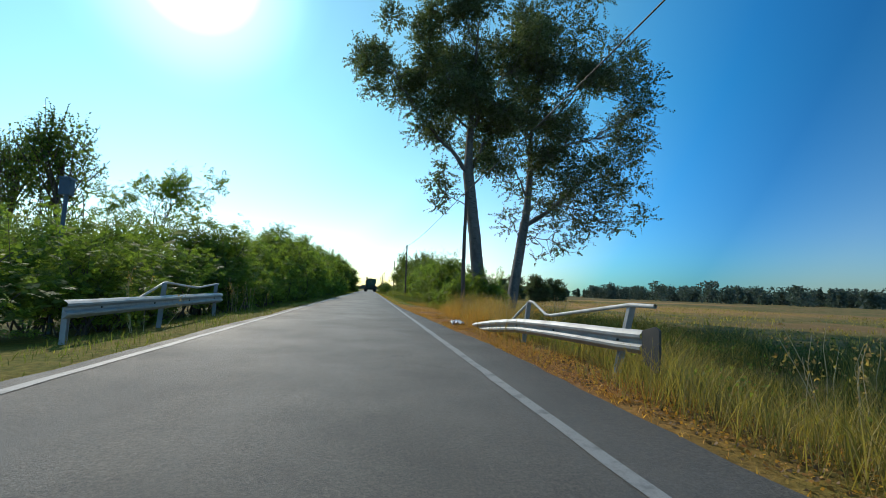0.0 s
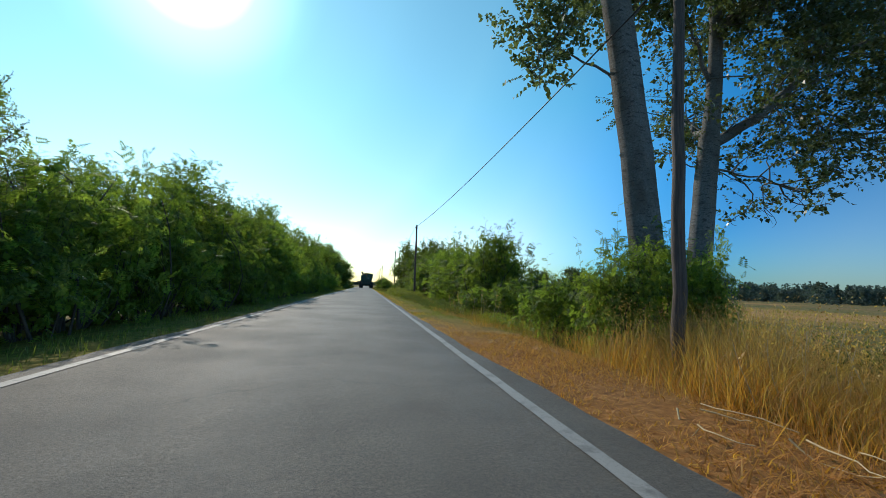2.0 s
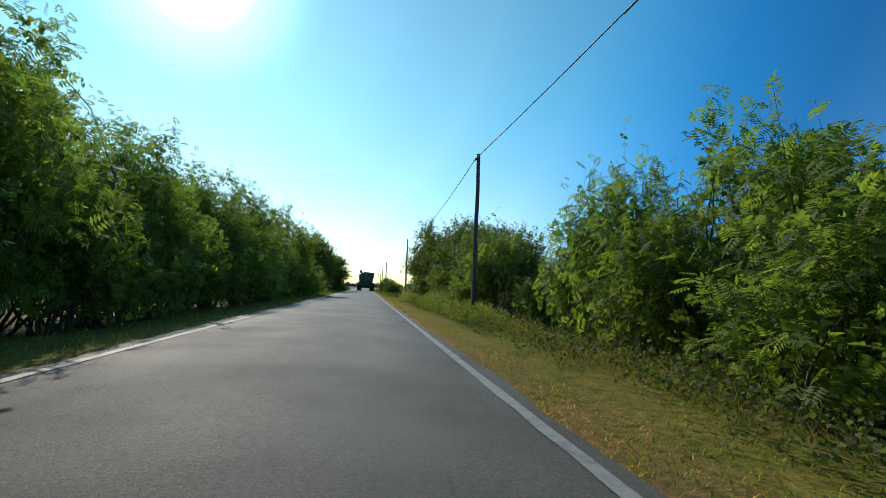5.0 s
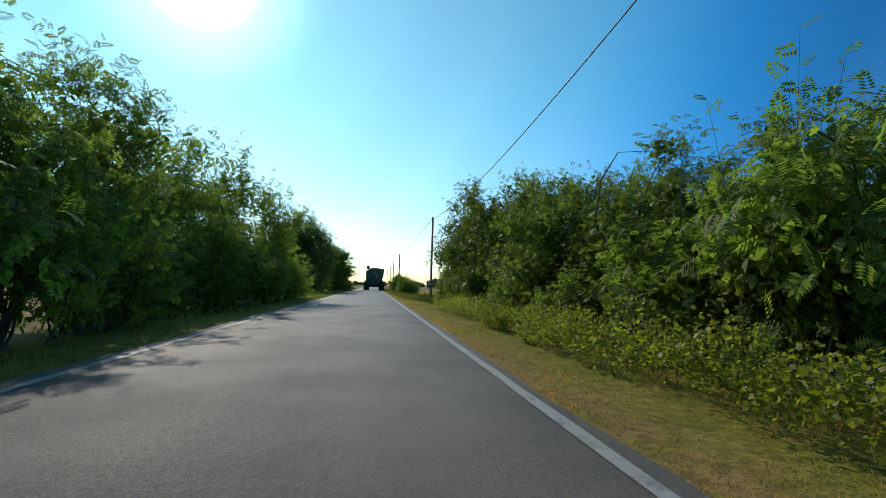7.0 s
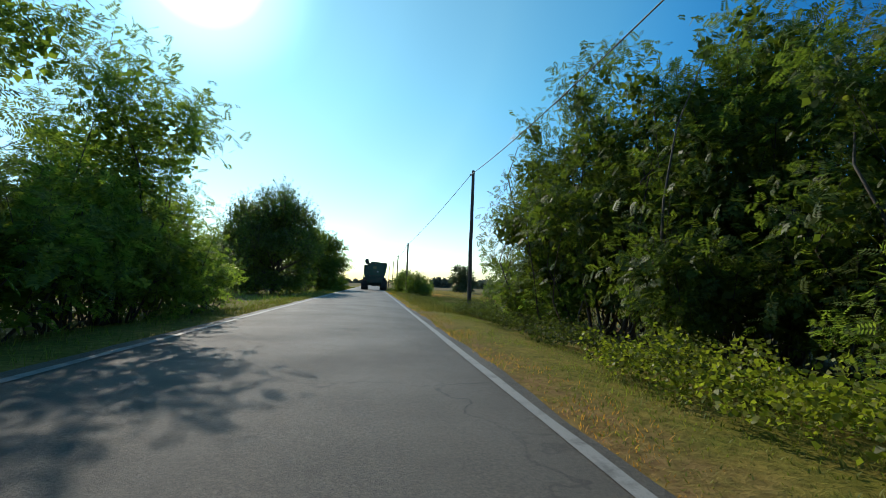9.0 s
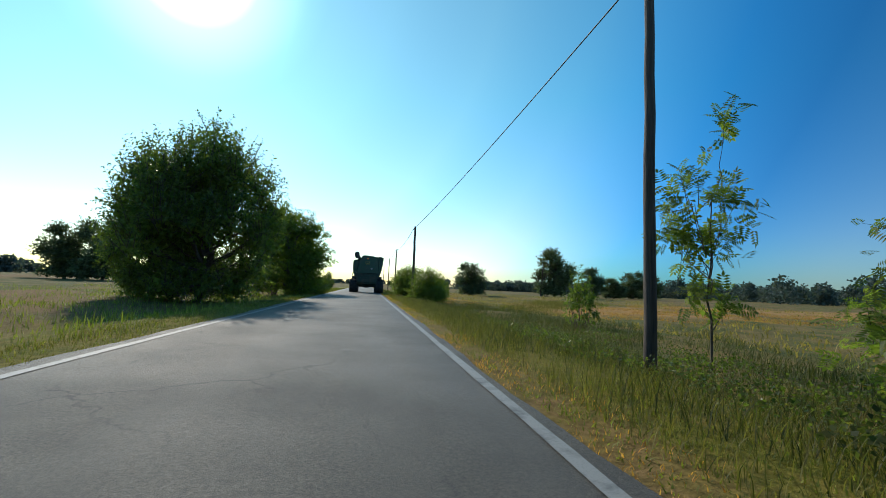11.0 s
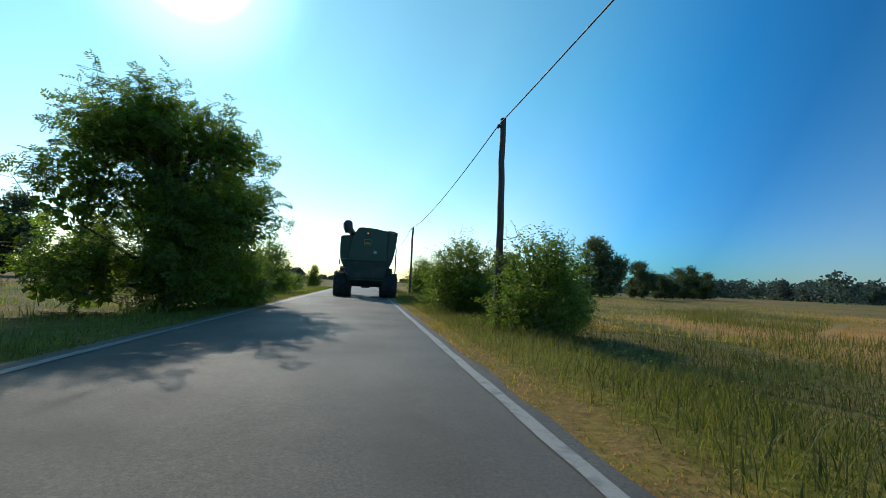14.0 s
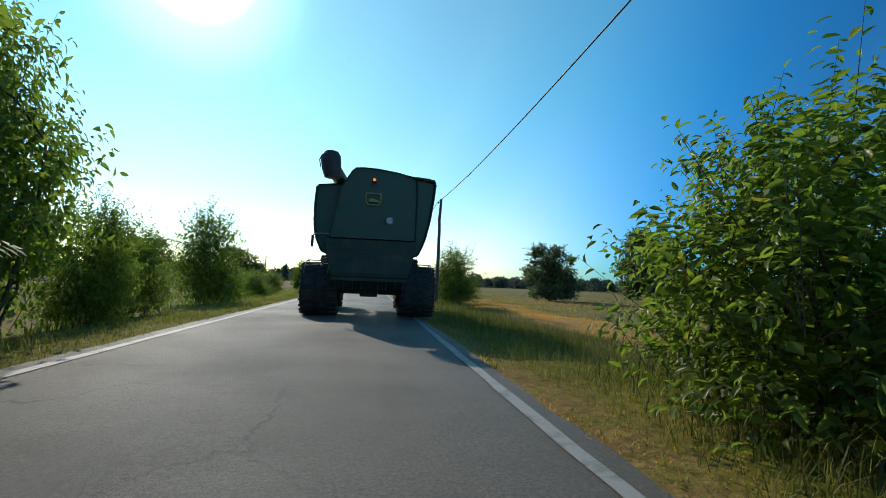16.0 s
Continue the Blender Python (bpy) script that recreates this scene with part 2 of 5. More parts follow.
def asphalt_material():
    n = Nodes("worn_asphalt")
    v = n.coords()
    grit = n.noise(v, 130, 3, 0.8)
    blotch = n.noise(v, 0.55, 4, 0.6)
    lane = n.noise(n.coords((1.1, 0.03, 1)), 1.0, 3)
    vor = n.nt.nodes.new("ShaderNodeTexVoronoi")
    vor.feature = "DISTANCE_TO_EDGE"
    vor.inputs["Scale"].default_value = 0.45
    warp = n.nt.nodes.new("ShaderNodeVectorMath")
    warp.operation = "ADD"
    nz = n.add("ShaderNodeTexNoise", Scale=1.6, Detail=5.0)
    n.link(v, nz.inputs["Vector"])
    n.link(v, warp.inputs[0])
    n.link(nz.outputs["Color"], warp.inputs[1])
    n.link(warp.outputs[0], vor.inputs["Vector"])
    chips = n.noise(v, 42, 4, 0.75)
    c = n.ramp(grit, (0.34, (0.058, 0.052, 0.044)), (0.66, (0.21, 0.18, 0.136)))
    c = n.mix(n.ramp(chips, (0.5, (0, 0, 0)), (0.75, (0.8, 0.8, 0.8))), c, (0.28, 0.245, 0.185))
    c = n.mix(n.ramp(chips, (0.3, (0.6, 0.6, 0.6)), (0.45, (0, 0, 0))), c, (0.045, 0.044, 0.042))
    c = n.mix(n.ramp(blotch, (0.4, (0, 0, 0)), (0.65, (0.5, 0.5, 0.5))), c, (0.078, 0.074, 0.066))
    c = n.mix(n.ramp(lane, (0.45, (0, 0, 0)), (0.65, (0.45, 0.45, 0.45))), c, (0.14, 0.13, 0.11))
    crack = n.ramp(vor.outputs["Distance"], (0.0, (1, 1, 1)), (0.012, (0, 0, 0)))
    gate = n.ramp(n.noise(v, 0.23, 2), (0.53, (0, 0, 0)), (0.63, (0.6, 0.6, 0.6)))
    c = n.mix(n.mix(1.0, crack, gate, "MULTIPLY"), c, (0.025, 0.025, 0.026))
    n.base(c)
    n.link(n.ramp(blotch, (0.3, (0.6,) * 3), (0.7, (0.75,) * 3)), n.bsdf.inputs["Roughness"])
    n.bsdf.inputs["Specular IOR Level"].default_value = 0.32
    n.bump(n.mix(0.5, grit, chips), 1.0, 0.02)
    return n.mat


def line_material():
    n = Nodes("worn_white_line")
    v = n.coords()
    grit = n.noise(v, 60, 5, 0.8)
    wear = n.noise(v, 3.5, 5, 0.7)
    c = n.mix(n.ramp(wear, (0.5, (0, 0, 0)), (0.68, (0.9, 0.9, 0.9))), (0.27, 0.265, 0.24), (0.1, 0.098, 0.09))
    c = n.mix(n.ramp(grit, (0.52, (0, 0, 0)), (0.7, (0.7, 0.7, 0.7))), c, (0.1, 0.098, 0.09))
    n.base(c)
    n.bsdf.inputs["Roughness"].default_value = 0.65
    n.bump(grit, 0.3, 0.004)
    return n.mat


M_GROUND, M_ROAD, M_LINE = ground_material(), asphalt_material(), line_material()
M_LOCUST = leaf_material("locust_leaves", (0.055, 0.085, 0.02), (0.175, 0.215, 0.05), (0.25, 0.26, 0.055), 0.57, 0.6)
M_WALNUT = leaf_material("broad_leaves", (0.04, 0.07, 0.014), (0.15, 0.185, 0.042), (0.27, 0.17, 0.05), 0.55, 0.35)
M_POPLAR = leaf_material("poplar_leaves", (0.04, 0.055, 0.024), (0.115, 0.14, 0.068), (0.2, 0.22, 0.13), 0.38, 0.3, (1.6, 1.7, 0.95))
M_TREE = leaf_material("dense_tree_leaves", (0.04, 0.066, 0.018), (0.125, 0.16, 0.042), (0.18, 0.18, 0.055), 0.5, 0.45)
M_THICKET = leaf_material("thicket_leaves", (0.035, 0.055, 0.012), (0.12, 0.145, 0.03), (0.2, 0.2, 0.04), 0.45, 0.5)
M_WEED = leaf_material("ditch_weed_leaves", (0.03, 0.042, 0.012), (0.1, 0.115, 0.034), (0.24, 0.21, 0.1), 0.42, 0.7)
M_VINE = leaf_material("vine_leaves", (0.07, 0.085, 0.012), (0.235, 0.24, 0.035), (0.3, 0.26, 0.06), 0.5, 0.45)
# treeline leaves: distance haze is mixed into the colour, lighter and bluer
M_FAR_HAZED = leaf_material("distant_leaves", (0.045, 0.065, 0.06), (0.085, 0.11, 0.095), (0.11, 0.13, 0.1), 0.3, 0.7, (1.6, 1.7, 1.1))
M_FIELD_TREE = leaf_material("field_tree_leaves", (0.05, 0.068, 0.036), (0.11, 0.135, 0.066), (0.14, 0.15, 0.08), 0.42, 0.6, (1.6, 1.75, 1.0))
M_GREEN_GRASS = leaf_material("green_grass", (0.06, 0.075, 0.015), (0.2, 0.2, 0.045), (0.4, 0.3, 0.1), 0.4, 0.6)
M_DRY_GRASS = leaf_material("dry_grass", (0.2, 0.1, 0.036), (0.46, 0.28, 0.11), (0.6, 0.46, 0.26), 0.4, 0.6)
M_MIX_GRASS = leaf_material("meadow_grass", (0.05, 0.055, 0.015), (0.2, 0.165, 0.05), (0.44, 0.32, 0.13), 0.4, 0.6)
M_DITCH_GRASS = leaf_material("ditch_grass", (0.035, 0.042, 0.014), (0.095, 0.094, 0.032), (0.3, 0.23, 0.09), 0.38, 0.65)
M_ORANGE_STRAW = leaf_material("orange_straw", (0.3, 0.12, 0.03), (0.58, 0.29, 0.08), (0.62, 0.42, 0.18), 0.4, 0.6)
M_DEAD_LEAF = leaf_material("dead_leaves", (0.06, 0.04, 0.025), (0.2, 0.12, 0.06), (0.4, 0.3, 0.18), 0.2, 0.7)
M_FIELD_GRASS = leaf_material("field_grass", (0.1, 0.085, 0.027), (0.29, 0.2, 0.068), (0.46, 0.31, 0.12), 0.4, 0.7)
M_POPLAR_BARK = poplar_bark_material()
M_BARK = bark_material("brown_bark", (0.04, 0.03, 0.022), (0.17, 0.13, 0.095))
M_POLE = bark_material("creosoted_pole_wood", (0.045, 0.032, 0.026), (0.16, 0.112, 0.085), 30, 0.05, 0.8)
M_GALV = plain_material("galvanised_steel", (0.34, 0.35, 0.35), 0.55, 0.4, 0.3, 3.0, 0.15, (0.24, 0.22, 0.19))
M_WHITE_PIPE = plain_material("weathered_white_pipe", (0.55, 0.53, 0.48), 0.6, 0.0, 0.3, 4.0, 0.1, (0.25, 0.17, 0.1))
M_CABLE = plain_material("black_cable", (0.03, 0.03, 0.032), 0.6, 0, 0.1, 9, 0)
M_GREEN_PAINT = plain_material("harvester_green_paint", (0.018, 0.07, 0.035), 0.45, 0.0, 0.45, 1.3, 0.05, (0.075, 0.075, 0.055))
M_HOOD = plain_material("dusty_hood_paint", (0.026, 0.05, 0.032), 0.75, 0.0, 0.5, 1.6, 0.08, (0.11, 0.085, 0.055))
M_DARK_STEEL = plain_material("dusty_dark_steel", (0.035, 0.036, 0.035), 0.6, 0.2, 0.35, 2.5, 0.1, (0.11, 0.09, 0.065))
M_RUBBER = plain_material("dusty_rubber", (0.022, 0.022, 0.022), 0.85, 0.0, 0.4, 4, 0.2, (0.1, 0.085, 0.065))
M_RIM = plain_material("yellow_rim_paint", (0.5, 0.36, 0.03), 0.5, 0.0, 0.3, 4, 0.05)
M_YELLOW = plain_material("yellow_decal", (0.36, 0.28, 0.06), 0.5, 0.0, 0.1, 4, 0)
M_WHITE = plain_material("white_sticker", (0.7, 0.7, 0.68), 0.5, 0.0, 0.15, 9, 0)
M_BLACK = plain_material("black_print", (0.02, 0.02, 0.02), 0.5, 0.0, 0.05, 9, 0)
M_GREYBOX = plain_material("grey_blue_box_paint", (0.06, 0.1, 0.14), 0.5, 0.1, 0.2, 3, 0.05)
M_PLASTIC = plain_material("white_plastic_scrap", (0.75, 0.75, 0.72), 0.45, 0.0, 0.15, 8, 0.1)
M_STRAW = plain_material("pale_straw_stem", (0.5, 0.38, 0.2), 0.8, 0.0, 0.2, 20, 0)


def amber_material():
    n = Nodes("lit_amber_lens")
    n.base((0.7, 0.2, 0.02))
    n.bsdf.inputs["Emission Color"].default_value = (1.0, 0.22, 0.03, 1)
    n.bsdf.inputs["Emission Strength"].default_value = 1.1
    n.bsdf.inputs["Roughness"].default_value = 0.25
    return n.mat


M_AMBER = amber_material()


# ---------------------------------------------------------------- mesh helpers
def mesh_of(name, verts, faces, mat, smooth=False):
    """A mesh from an array of places and an array (or list of arrays) of faces with equal corner counts."""
    verts = np.asarray(verts, np.float32)
    groups = faces if isinstance(faces, list) else [faces]
    groups = [np.asarray(f, np.int32) for f in groups if len(f)]
    me = bpy.data.meshes.new(name)
    me.vertices.add(len(verts))
    me.vertices.foreach_set("co", verts.ravel())
    loops = np.concatenate([f.ravel() for f in groups])
    counts = np.concatenate([np.full(len(f), f.shape[1], np.int32) for f in groups])
    starts = np.concatenate([[0], np.cumsum(counts)[:-1]]).astype(np.int32)
    me.loops.add(len(loops))
    me.loops.foreach_set("vertex_index", loops)
    me.polygons.add(len(counts))
    me.polygons.foreach_set("loop_start", starts)
    me.polygons.foreach_set("loop_total", counts)
    me.update(calc_edges=True)
    if smooth:
        me.polygons.foreach_set("use_smooth", np.ones(len(counts), bool))
    me.materials.append(mat)
    return me


def part(name, data, mat, parent, label=""):
    """One mesh object under a thing or a part. data: a mesh or a bmesh."""
    if isinstance(data, bmesh.types.BMesh):
        me = bpy.data.meshes.new(name)
        data.normal_update()
        data.to_mesh(me)
        data.free()
        me.materials.append(mat)
        data = me
    ob = new(name, data)
    ob.parent = parent
    if label:
        ob["label"] = label
    return ob


def thing(name, place, label, category, group="", kind=""):
    ob = new(name)
    ob.matrix_basis = place if isinstance(place, Matrix) else Matrix.Translation(place)
    return tagged(ob, label, category, group, kind)


def box(bm, lo, hi, bevel=0.0):
    """A box between two corners, added to bm, its edges rounded."""
    m = Matrix.LocRotScale([(a + b) / 2 for a, b in zip(lo, hi)], None, [b - a for a, b in zip(lo, hi)])
    r = bmesh.ops.create_cube(bm, size=1, matrix=m)
    if bevel:
        edges = list({e for v in r["verts"] for e in v.link_edges})
        bmesh.ops.bevel(bm, geom=edges, offset=bevel, segments=2, affect="EDGES", profile=0.7)
    return bm


def prism(bm, outline, depth, axis="y", at=0.0, bevel=0.0):
    """A plate: a closed outline of (u, v), drawn out along an axis. axis y: u is x, v is z."""
    def put(u, v, w):
        return {"y": (u, w, v), "x": (w, u, v), "z": (u, v, w)}[axis]
    a = [bm.verts.new(put(u, v, at)) for u, v in outline]
    b = [bm.verts.new(put(u, v, at + depth)) for u, v in outline]
    fs = [bm.faces.new(a), bm.faces.new(b[::-1])]
    for i in range(len(a)):
        fs.append(bm.faces.new((a[i - 1], a[i], b[i], b[i - 1])))
    bmesh.ops.recalc_face_normals(bm, faces=fs)
    if bevel:
        bmesh.ops.bevel(bm, geom=list({e for f in fs for e in f.edges}), offset=bevel, segments=2, affect="EDGES", profile=0.7)
    return bm


def loft(bm, rings, close=True):
    """A skin through rings of equal length."""
    vs = [[bm.verts.new(p) for p in r] for r in rings]
    fs = []
    for a, b in zip(vs, vs[1:]):
        for i in range(len(a)):
            j = (i + 1) % len(a)
            fs.append(bm.faces.new((a[i], a[j], b[j], b[i])))
    if close:
        fs += [bm.faces.new(vs[0][::-1]), bm.faces.new(vs[-1])]
    bmesh.ops.recalc_face_normals(bm, faces=fs)
    return bm


def turned(bm, profile, segs=32, axis="x", centre=(0, 0, 0)):
    """A turned body: profile of (along the axis, radius), round an axis through centre."""
    rings = []
    for a, r in profile:
        ring = []
        for k in range(segs):
            t = 2 * math.pi * k / segs
            p = {"x": (a, r * math.cos(t), r * math.sin(t)), "z": (r * math.cos(t), r * math.sin(t), a), "y": (r * math.cos(t), a, r * math.sin(t))}[axis]
            ring.append(tuple(c + q for c, q in zip(centre, p)))
        rings.append(ring)
    return loft(bm, rings)


def tube(points, radii, sides=7):
    """Places and quads of a tapered, bent tube."""
    P = np.asarray(points, float)
    R = np.broadcast_to(np.asarray(radii, float), (len(P),))
    D = np.gradient(P, axis=0)
    D /= np.linalg.norm(D, axis=1, keepdims=True) + 1e-9
    up = np.array([0.13, 0.31, 1.0]) if abs(D[0, 2]) < 0.8 else np.array([1.0, 0.2, 0.1])
    A = np.cross(D, up)
    A /= np.linalg.norm(A, axis=1, keepdims=True) + 1e-9
    B = np.cross(D, A)
    t = np.arange(sides) * 2 * np.pi / sides
    V = P[:, None] + R[:, None, None] * (np.cos(t)[None, :, None] * A[:, None] + np.sin(t)[None, :, None] * B[:, None])
    i, k = np.meshgrid(np.arange(len(P) - 1), np.arange(sides), indexing="ij")
    k2 = (k + 1) % sides
    F = np.stack([i * sides + k, i * sides + k2, (i + 1) * sides + k2, (i + 1) * sides + k], -1).reshape(-1, 4)
    return V.reshape(-1, 3), F


def tubes_mesh(name, list_of_tubes, mat, sides=7):
    vs, fs, n = [], [], 0
    for pts, rad in list_of_tubes:
        v, f = tube(pts, rad, sides)
        vs.append(v)
        fs.append(f + n)
        n += len(v)
    return mesh_of(name, np.concatenate(vs), np.concatenate(fs), mat, True)


# ---------------------------------------------------------------- leaves
def leaflet(x, y, ang, length, width):
    c, s = math.cos(ang), math.sin(ang)
    q = np.array([(0, 0, 0), (0.45, 0.5, 0.06), (1, 0, -0.1), (0.45, -0.5, 0.06)]) * (length, width, length)
    return np.stack([x + q[:, 0] * c - q[:, 1] * s, y + q[:, 0] * s + q[:, 1] * c, q[:, 2] - 0.12 * x * x], 1)


def frond(pairs):
    """A feathered leaf: pairs of oval leaflets along a drooping stalk, one at the tip."""
    q = []
    for i in range(pairs):
        x = 0.16 + 0.62 * i / max(1, pairs - 1)
        for side in (1, -1):
            le, w = 0.42 * (1.1 - 0.35 * x), min(0.13, 0.3 / pairs)
            z = -0.1 * x * x
            q += [(x, 0.0, z), (x - w + 0.05, side * le * 0.5, z + 0.015), (x + 0.12, side * le, z - 0.07), (x + w + 0.07, side * le * 0.5, z - 0.03)]
    q += [(0.76, 0.0, -0.06), (0.93, 0.09, -0.08), (1.15, 0.0, -0.16), (0.93, -0.09, -0.08)]
    V = np.array(q)
    return V, np.arange(len(V)).reshape(-1, 4)


OVAL = (leaflet(0, 0, 0, 1.0, 0.5), np.array([[0, 1, 2, 3]]))
ROUND = (np.array([(0, 0, 0), (0.35, 0.42, 0.05), (1, 0, -0.12), (0.35, -0.42, 0.05)]), np.array([[0, 1, 2, 3]]))
FOLDED = (np.array([(0, 0, 0), (0.3, 0.2, 0.1), (0.72, 0.15, 0.0), (1.02, 0, -0.27), (0.72, -0.15, 0.0), (0.3, -0.2, 0.1), (0.5, 0, -0.03)]),
          np.array([[0, 6, 2, 1], [0, 5, 4, 6]]), np.array([[6, 3, 2], [6, 4, 3]]))
FROND4, FROND5 = frond(4), frond(5)


def unit(a):
    return a / (np.linalg.norm(a, axis=-1, keepdims=True) + 1e-9)


def leaves_mesh(name, P, A, N, S, template, mat):
    """Leaves at places P along axes A, facing about N, of sizes S."""
    A = unit(A)
    B = unit(np.cross(N, A))
    C = np.cross(A, B)
    T = template[0]
    V = P[:, None] + S[:, None, None] * (T[None, :, 0:1] * A[:, None] + T[None, :, 1:2] * B[:, None] + T[None, :, 2:3] * C[:, None])
    off = (np.arange(len(P)) * len(T))[:, None, None]
    return mesh_of(name, V.reshape(-1, 3), [(F[None] + off).reshape(-1, F.shape[1]) for F in template[1:]], mat)


def shoots(rng, lobes, count, length, leaves, up=0.35, leader=0.06):
    """Leafy shoots that grow out of round lobes (x, y, z, radius): places, axes and normals of their leaves."""
    L = np.array(lobes, float)
    w = L[:, 3] ** 2
    pick = rng.choice(len(L), count, p=w / w.sum())
    d = unit(rng.normal(size=(count, 3)))
    d[:, 2] = np.where(d[:, 2] < -0.55, -d[:, 2], d[:, 2])
    start = L[pick, :3] + d * (L[pick, 3] * rng.uniform(0.35, 0.95, count))[:, None]
    grow = unit(d + rng.normal(size=(count, 3)) * 0.35 + np.array([0, 0, up]))
    lead = rng.uniform(size=count) < leader
    grow = np.where(lead[:, None], unit(grow + np.array([0, 0, 1.1])), grow)
    le = length * rng.uniform(0.6, 1.3, count) * np.where(lead, 1.7, 1.0)
    t = (np.arange(leaves) + 0.7) / leaves
    P = start[:, None] + grow[:, None] * (le[:, None] * t)[:, :, None]
    P[:, :, 2] -= 0.12 * le[:, None] * t * t
    side = unit(rng.normal(size=(count, 1, 3)) + 0.0)
    side = unit(side - (side * grow[:, None]).sum(-1, keepdims=True) * grow[:, None])
    alt = np.where(np.arange(leaves) % 2, 1.0, -1.0)[None, :, None]
    A = unit(0.7 * grow[:, None] + alt * side + rng.normal(size=(count, leaves, 3)) * 0.3 + np.array([0, 0, -0.15]))
    N = unit(np.array([0, 0, 0.9]) + 0.5 * d[:, None] + rng.normal(size=(count, leaves, 3)) * 0.5)
    stems = [(np.stack([start[i] - grow[i] * le[i] * 0.4, start[i] + grow[i] * le[i] * 0.95 - (0, 0, 0.1 * le[i])])) for i in range(count) if lead[i] or i % 9 == 0]
    return P.reshape(-1, 3), A.reshape(-1, 3), N.reshape(-1, 3), stems


def bulk(rng, lobes, count, inner=0.68):
    """Leaves all through the inside of the lobes."""
    L = np.array(lobes, float)
    w = L[:, 3] ** 3
    pick = rng.choice(len(L), count, p=w / w.sum())
    d = unit(rng.normal(size=(count, 3)))
    P = L[pick, :3] + d * (L[pick, 3] * inner * rng.uniform(0, 1, count) ** 0.4)[:, None]
    return P, unit(rng.normal(size=(count, 3)) + d * 0.5), unit(rng.normal(size=(count, 3)) + np.array([0, 0, 0.6]))


def plant(name, rng, lobes, limbs, leaf, size, mats, n_shoots, length, per_shoot, n_bulk, bulk_size, label, category, group="", up=0.35, leader=0.06, twig=0.006):
    """A tree or bush at the origin: woody part and crown."""
    root = thing(name, (0, 0, 0), label, category, group)
    P, A, N, stems = shoots(rng, lobes, n_shoots, length, per_shoot, up, leader)
    if leaf is FOLDED:
        A, N = unit(A + np.array([0, 0, -0.55])), unit(N + rng.normal(size=N.shape) * 0.55)
    S = size * rng.uniform(0.6, 1.3, len(P))
    P2, A2, N2 = bulk(rng, lobes, n_bulk)
    keep = P2[:, 2] > 0.02
    P2, A2, N2 = P2[keep], A2[keep], N2[keep]
    S2 = bulk_size * rng.uniform(0.7, 1.2, len(P2))
    tubes = list(limbs) + [(s, (twig * 1.5, twig * 0.5)) for s in stems]
    part("stem" if category == "bush" else "trunk", tubes_mesh("wood", tubes, mats[0], 4 if category == "bush" or "locust" in name else 5), mats[0], root)
    crown = leaves_mesh("crown", P, A, N, S, leaf, mats[1])
    part("crown", crown, mats[1], root)
    part("inner_crown", leaves_mesh("inner_crown", P2, A2, N2, S2, ROUND, mats[1]), mats[1], root)
    return root


def limb(rng, a, b, r0, r1, bend=0.12, n=6, kink=0.02):
    """A bent, tapered limb from a to b."""
    a, b = np.array(a, float), np.array(b, float)
    t = np.linspace(0, 1, n)[:, None]
    mid = rng.normal(size=3) * bend * np.linalg.norm(b - a)
    P = a + (b - a) * t + np.sin(t * np.pi) * mid + rng.normal(size=(n, 3)) * kink * np.linalg.norm(b - a) * np.sin(t * np.pi)
    return P, r0 + (r1 - r0) * t[:, 0] ** 0.8


def placed(x, y, z=0.0, s=1.0, sz=None, rot=0.0):
    return Matrix.LocRotScale((x, y, z), Euler((0, 0, rot)), (s, s, sz or s))


# ---------------------------------------------------------------- ground and road
LINE_R, LINE_L = 1.39, -3.2
EDGE_L = -3.5


def road_edge(y):
    """The asphalt's right edge; it widens to a shoulder by the bridge."""
    return np.interp(y, (8, 15, 24, 31), (2.25, 1.98, 1.7, 1.61))


def ground_height(x, y):
    """Level road bed; verges fall away to the fields."""
    right = np.clip((x - 2.6) / 3.5, 0, 1)
    left = np.clip((-4.3 - x) / 3.0, 0, 1)
    far = np.clip((np.abs(x) - 3.4) / 4, 0, 1)
    return -0.035 - 0.4 * right * right * (3 - 2 * right) - 0.35 * left + far * 0.06 * (np.sin(x * 0.9 + 1.3 * np.sin(y * 0.23)) + np.sin(y * 0.61 + x * 0.4))


def build_ground():
    xs = np.concatenate([[-4000, -1500, -600, -300, -150, -80, -50, -35], np.arange(-25, 26, 0.6), [30, 36, 45, 60, 85, 120, 180, 300, 600, 1500, 4000]])
    ys = np.concatenate([[-4000, -800, -200, -60, -30], np.arange(-15, 190, 0.9), [200, 220, 250, 300, 380, 520, 800, 1500, 4500]])
    X, Y = np.meshgrid(xs, ys, indexing="ij")
    V = np.stack([X, Y, ground_height(X, Y)], -1).reshape(-1, 3)
    i, j = np.meshgrid(np.arange(len(xs) - 1), np.arange(len(ys) - 1), indexing="ij")
    n = len(ys)
    F = np.stack([i * n + j, (i + 1) * n + j, (i + 1) * n + j + 1, i * n + j + 1], -1).reshape(-1, 4)
    ob = new("ground", mesh_of("ground", V, F, M_GROUND, True))
    tagged(ob, "flat farmland with dry golden and green grass", "ground", kind="structure")


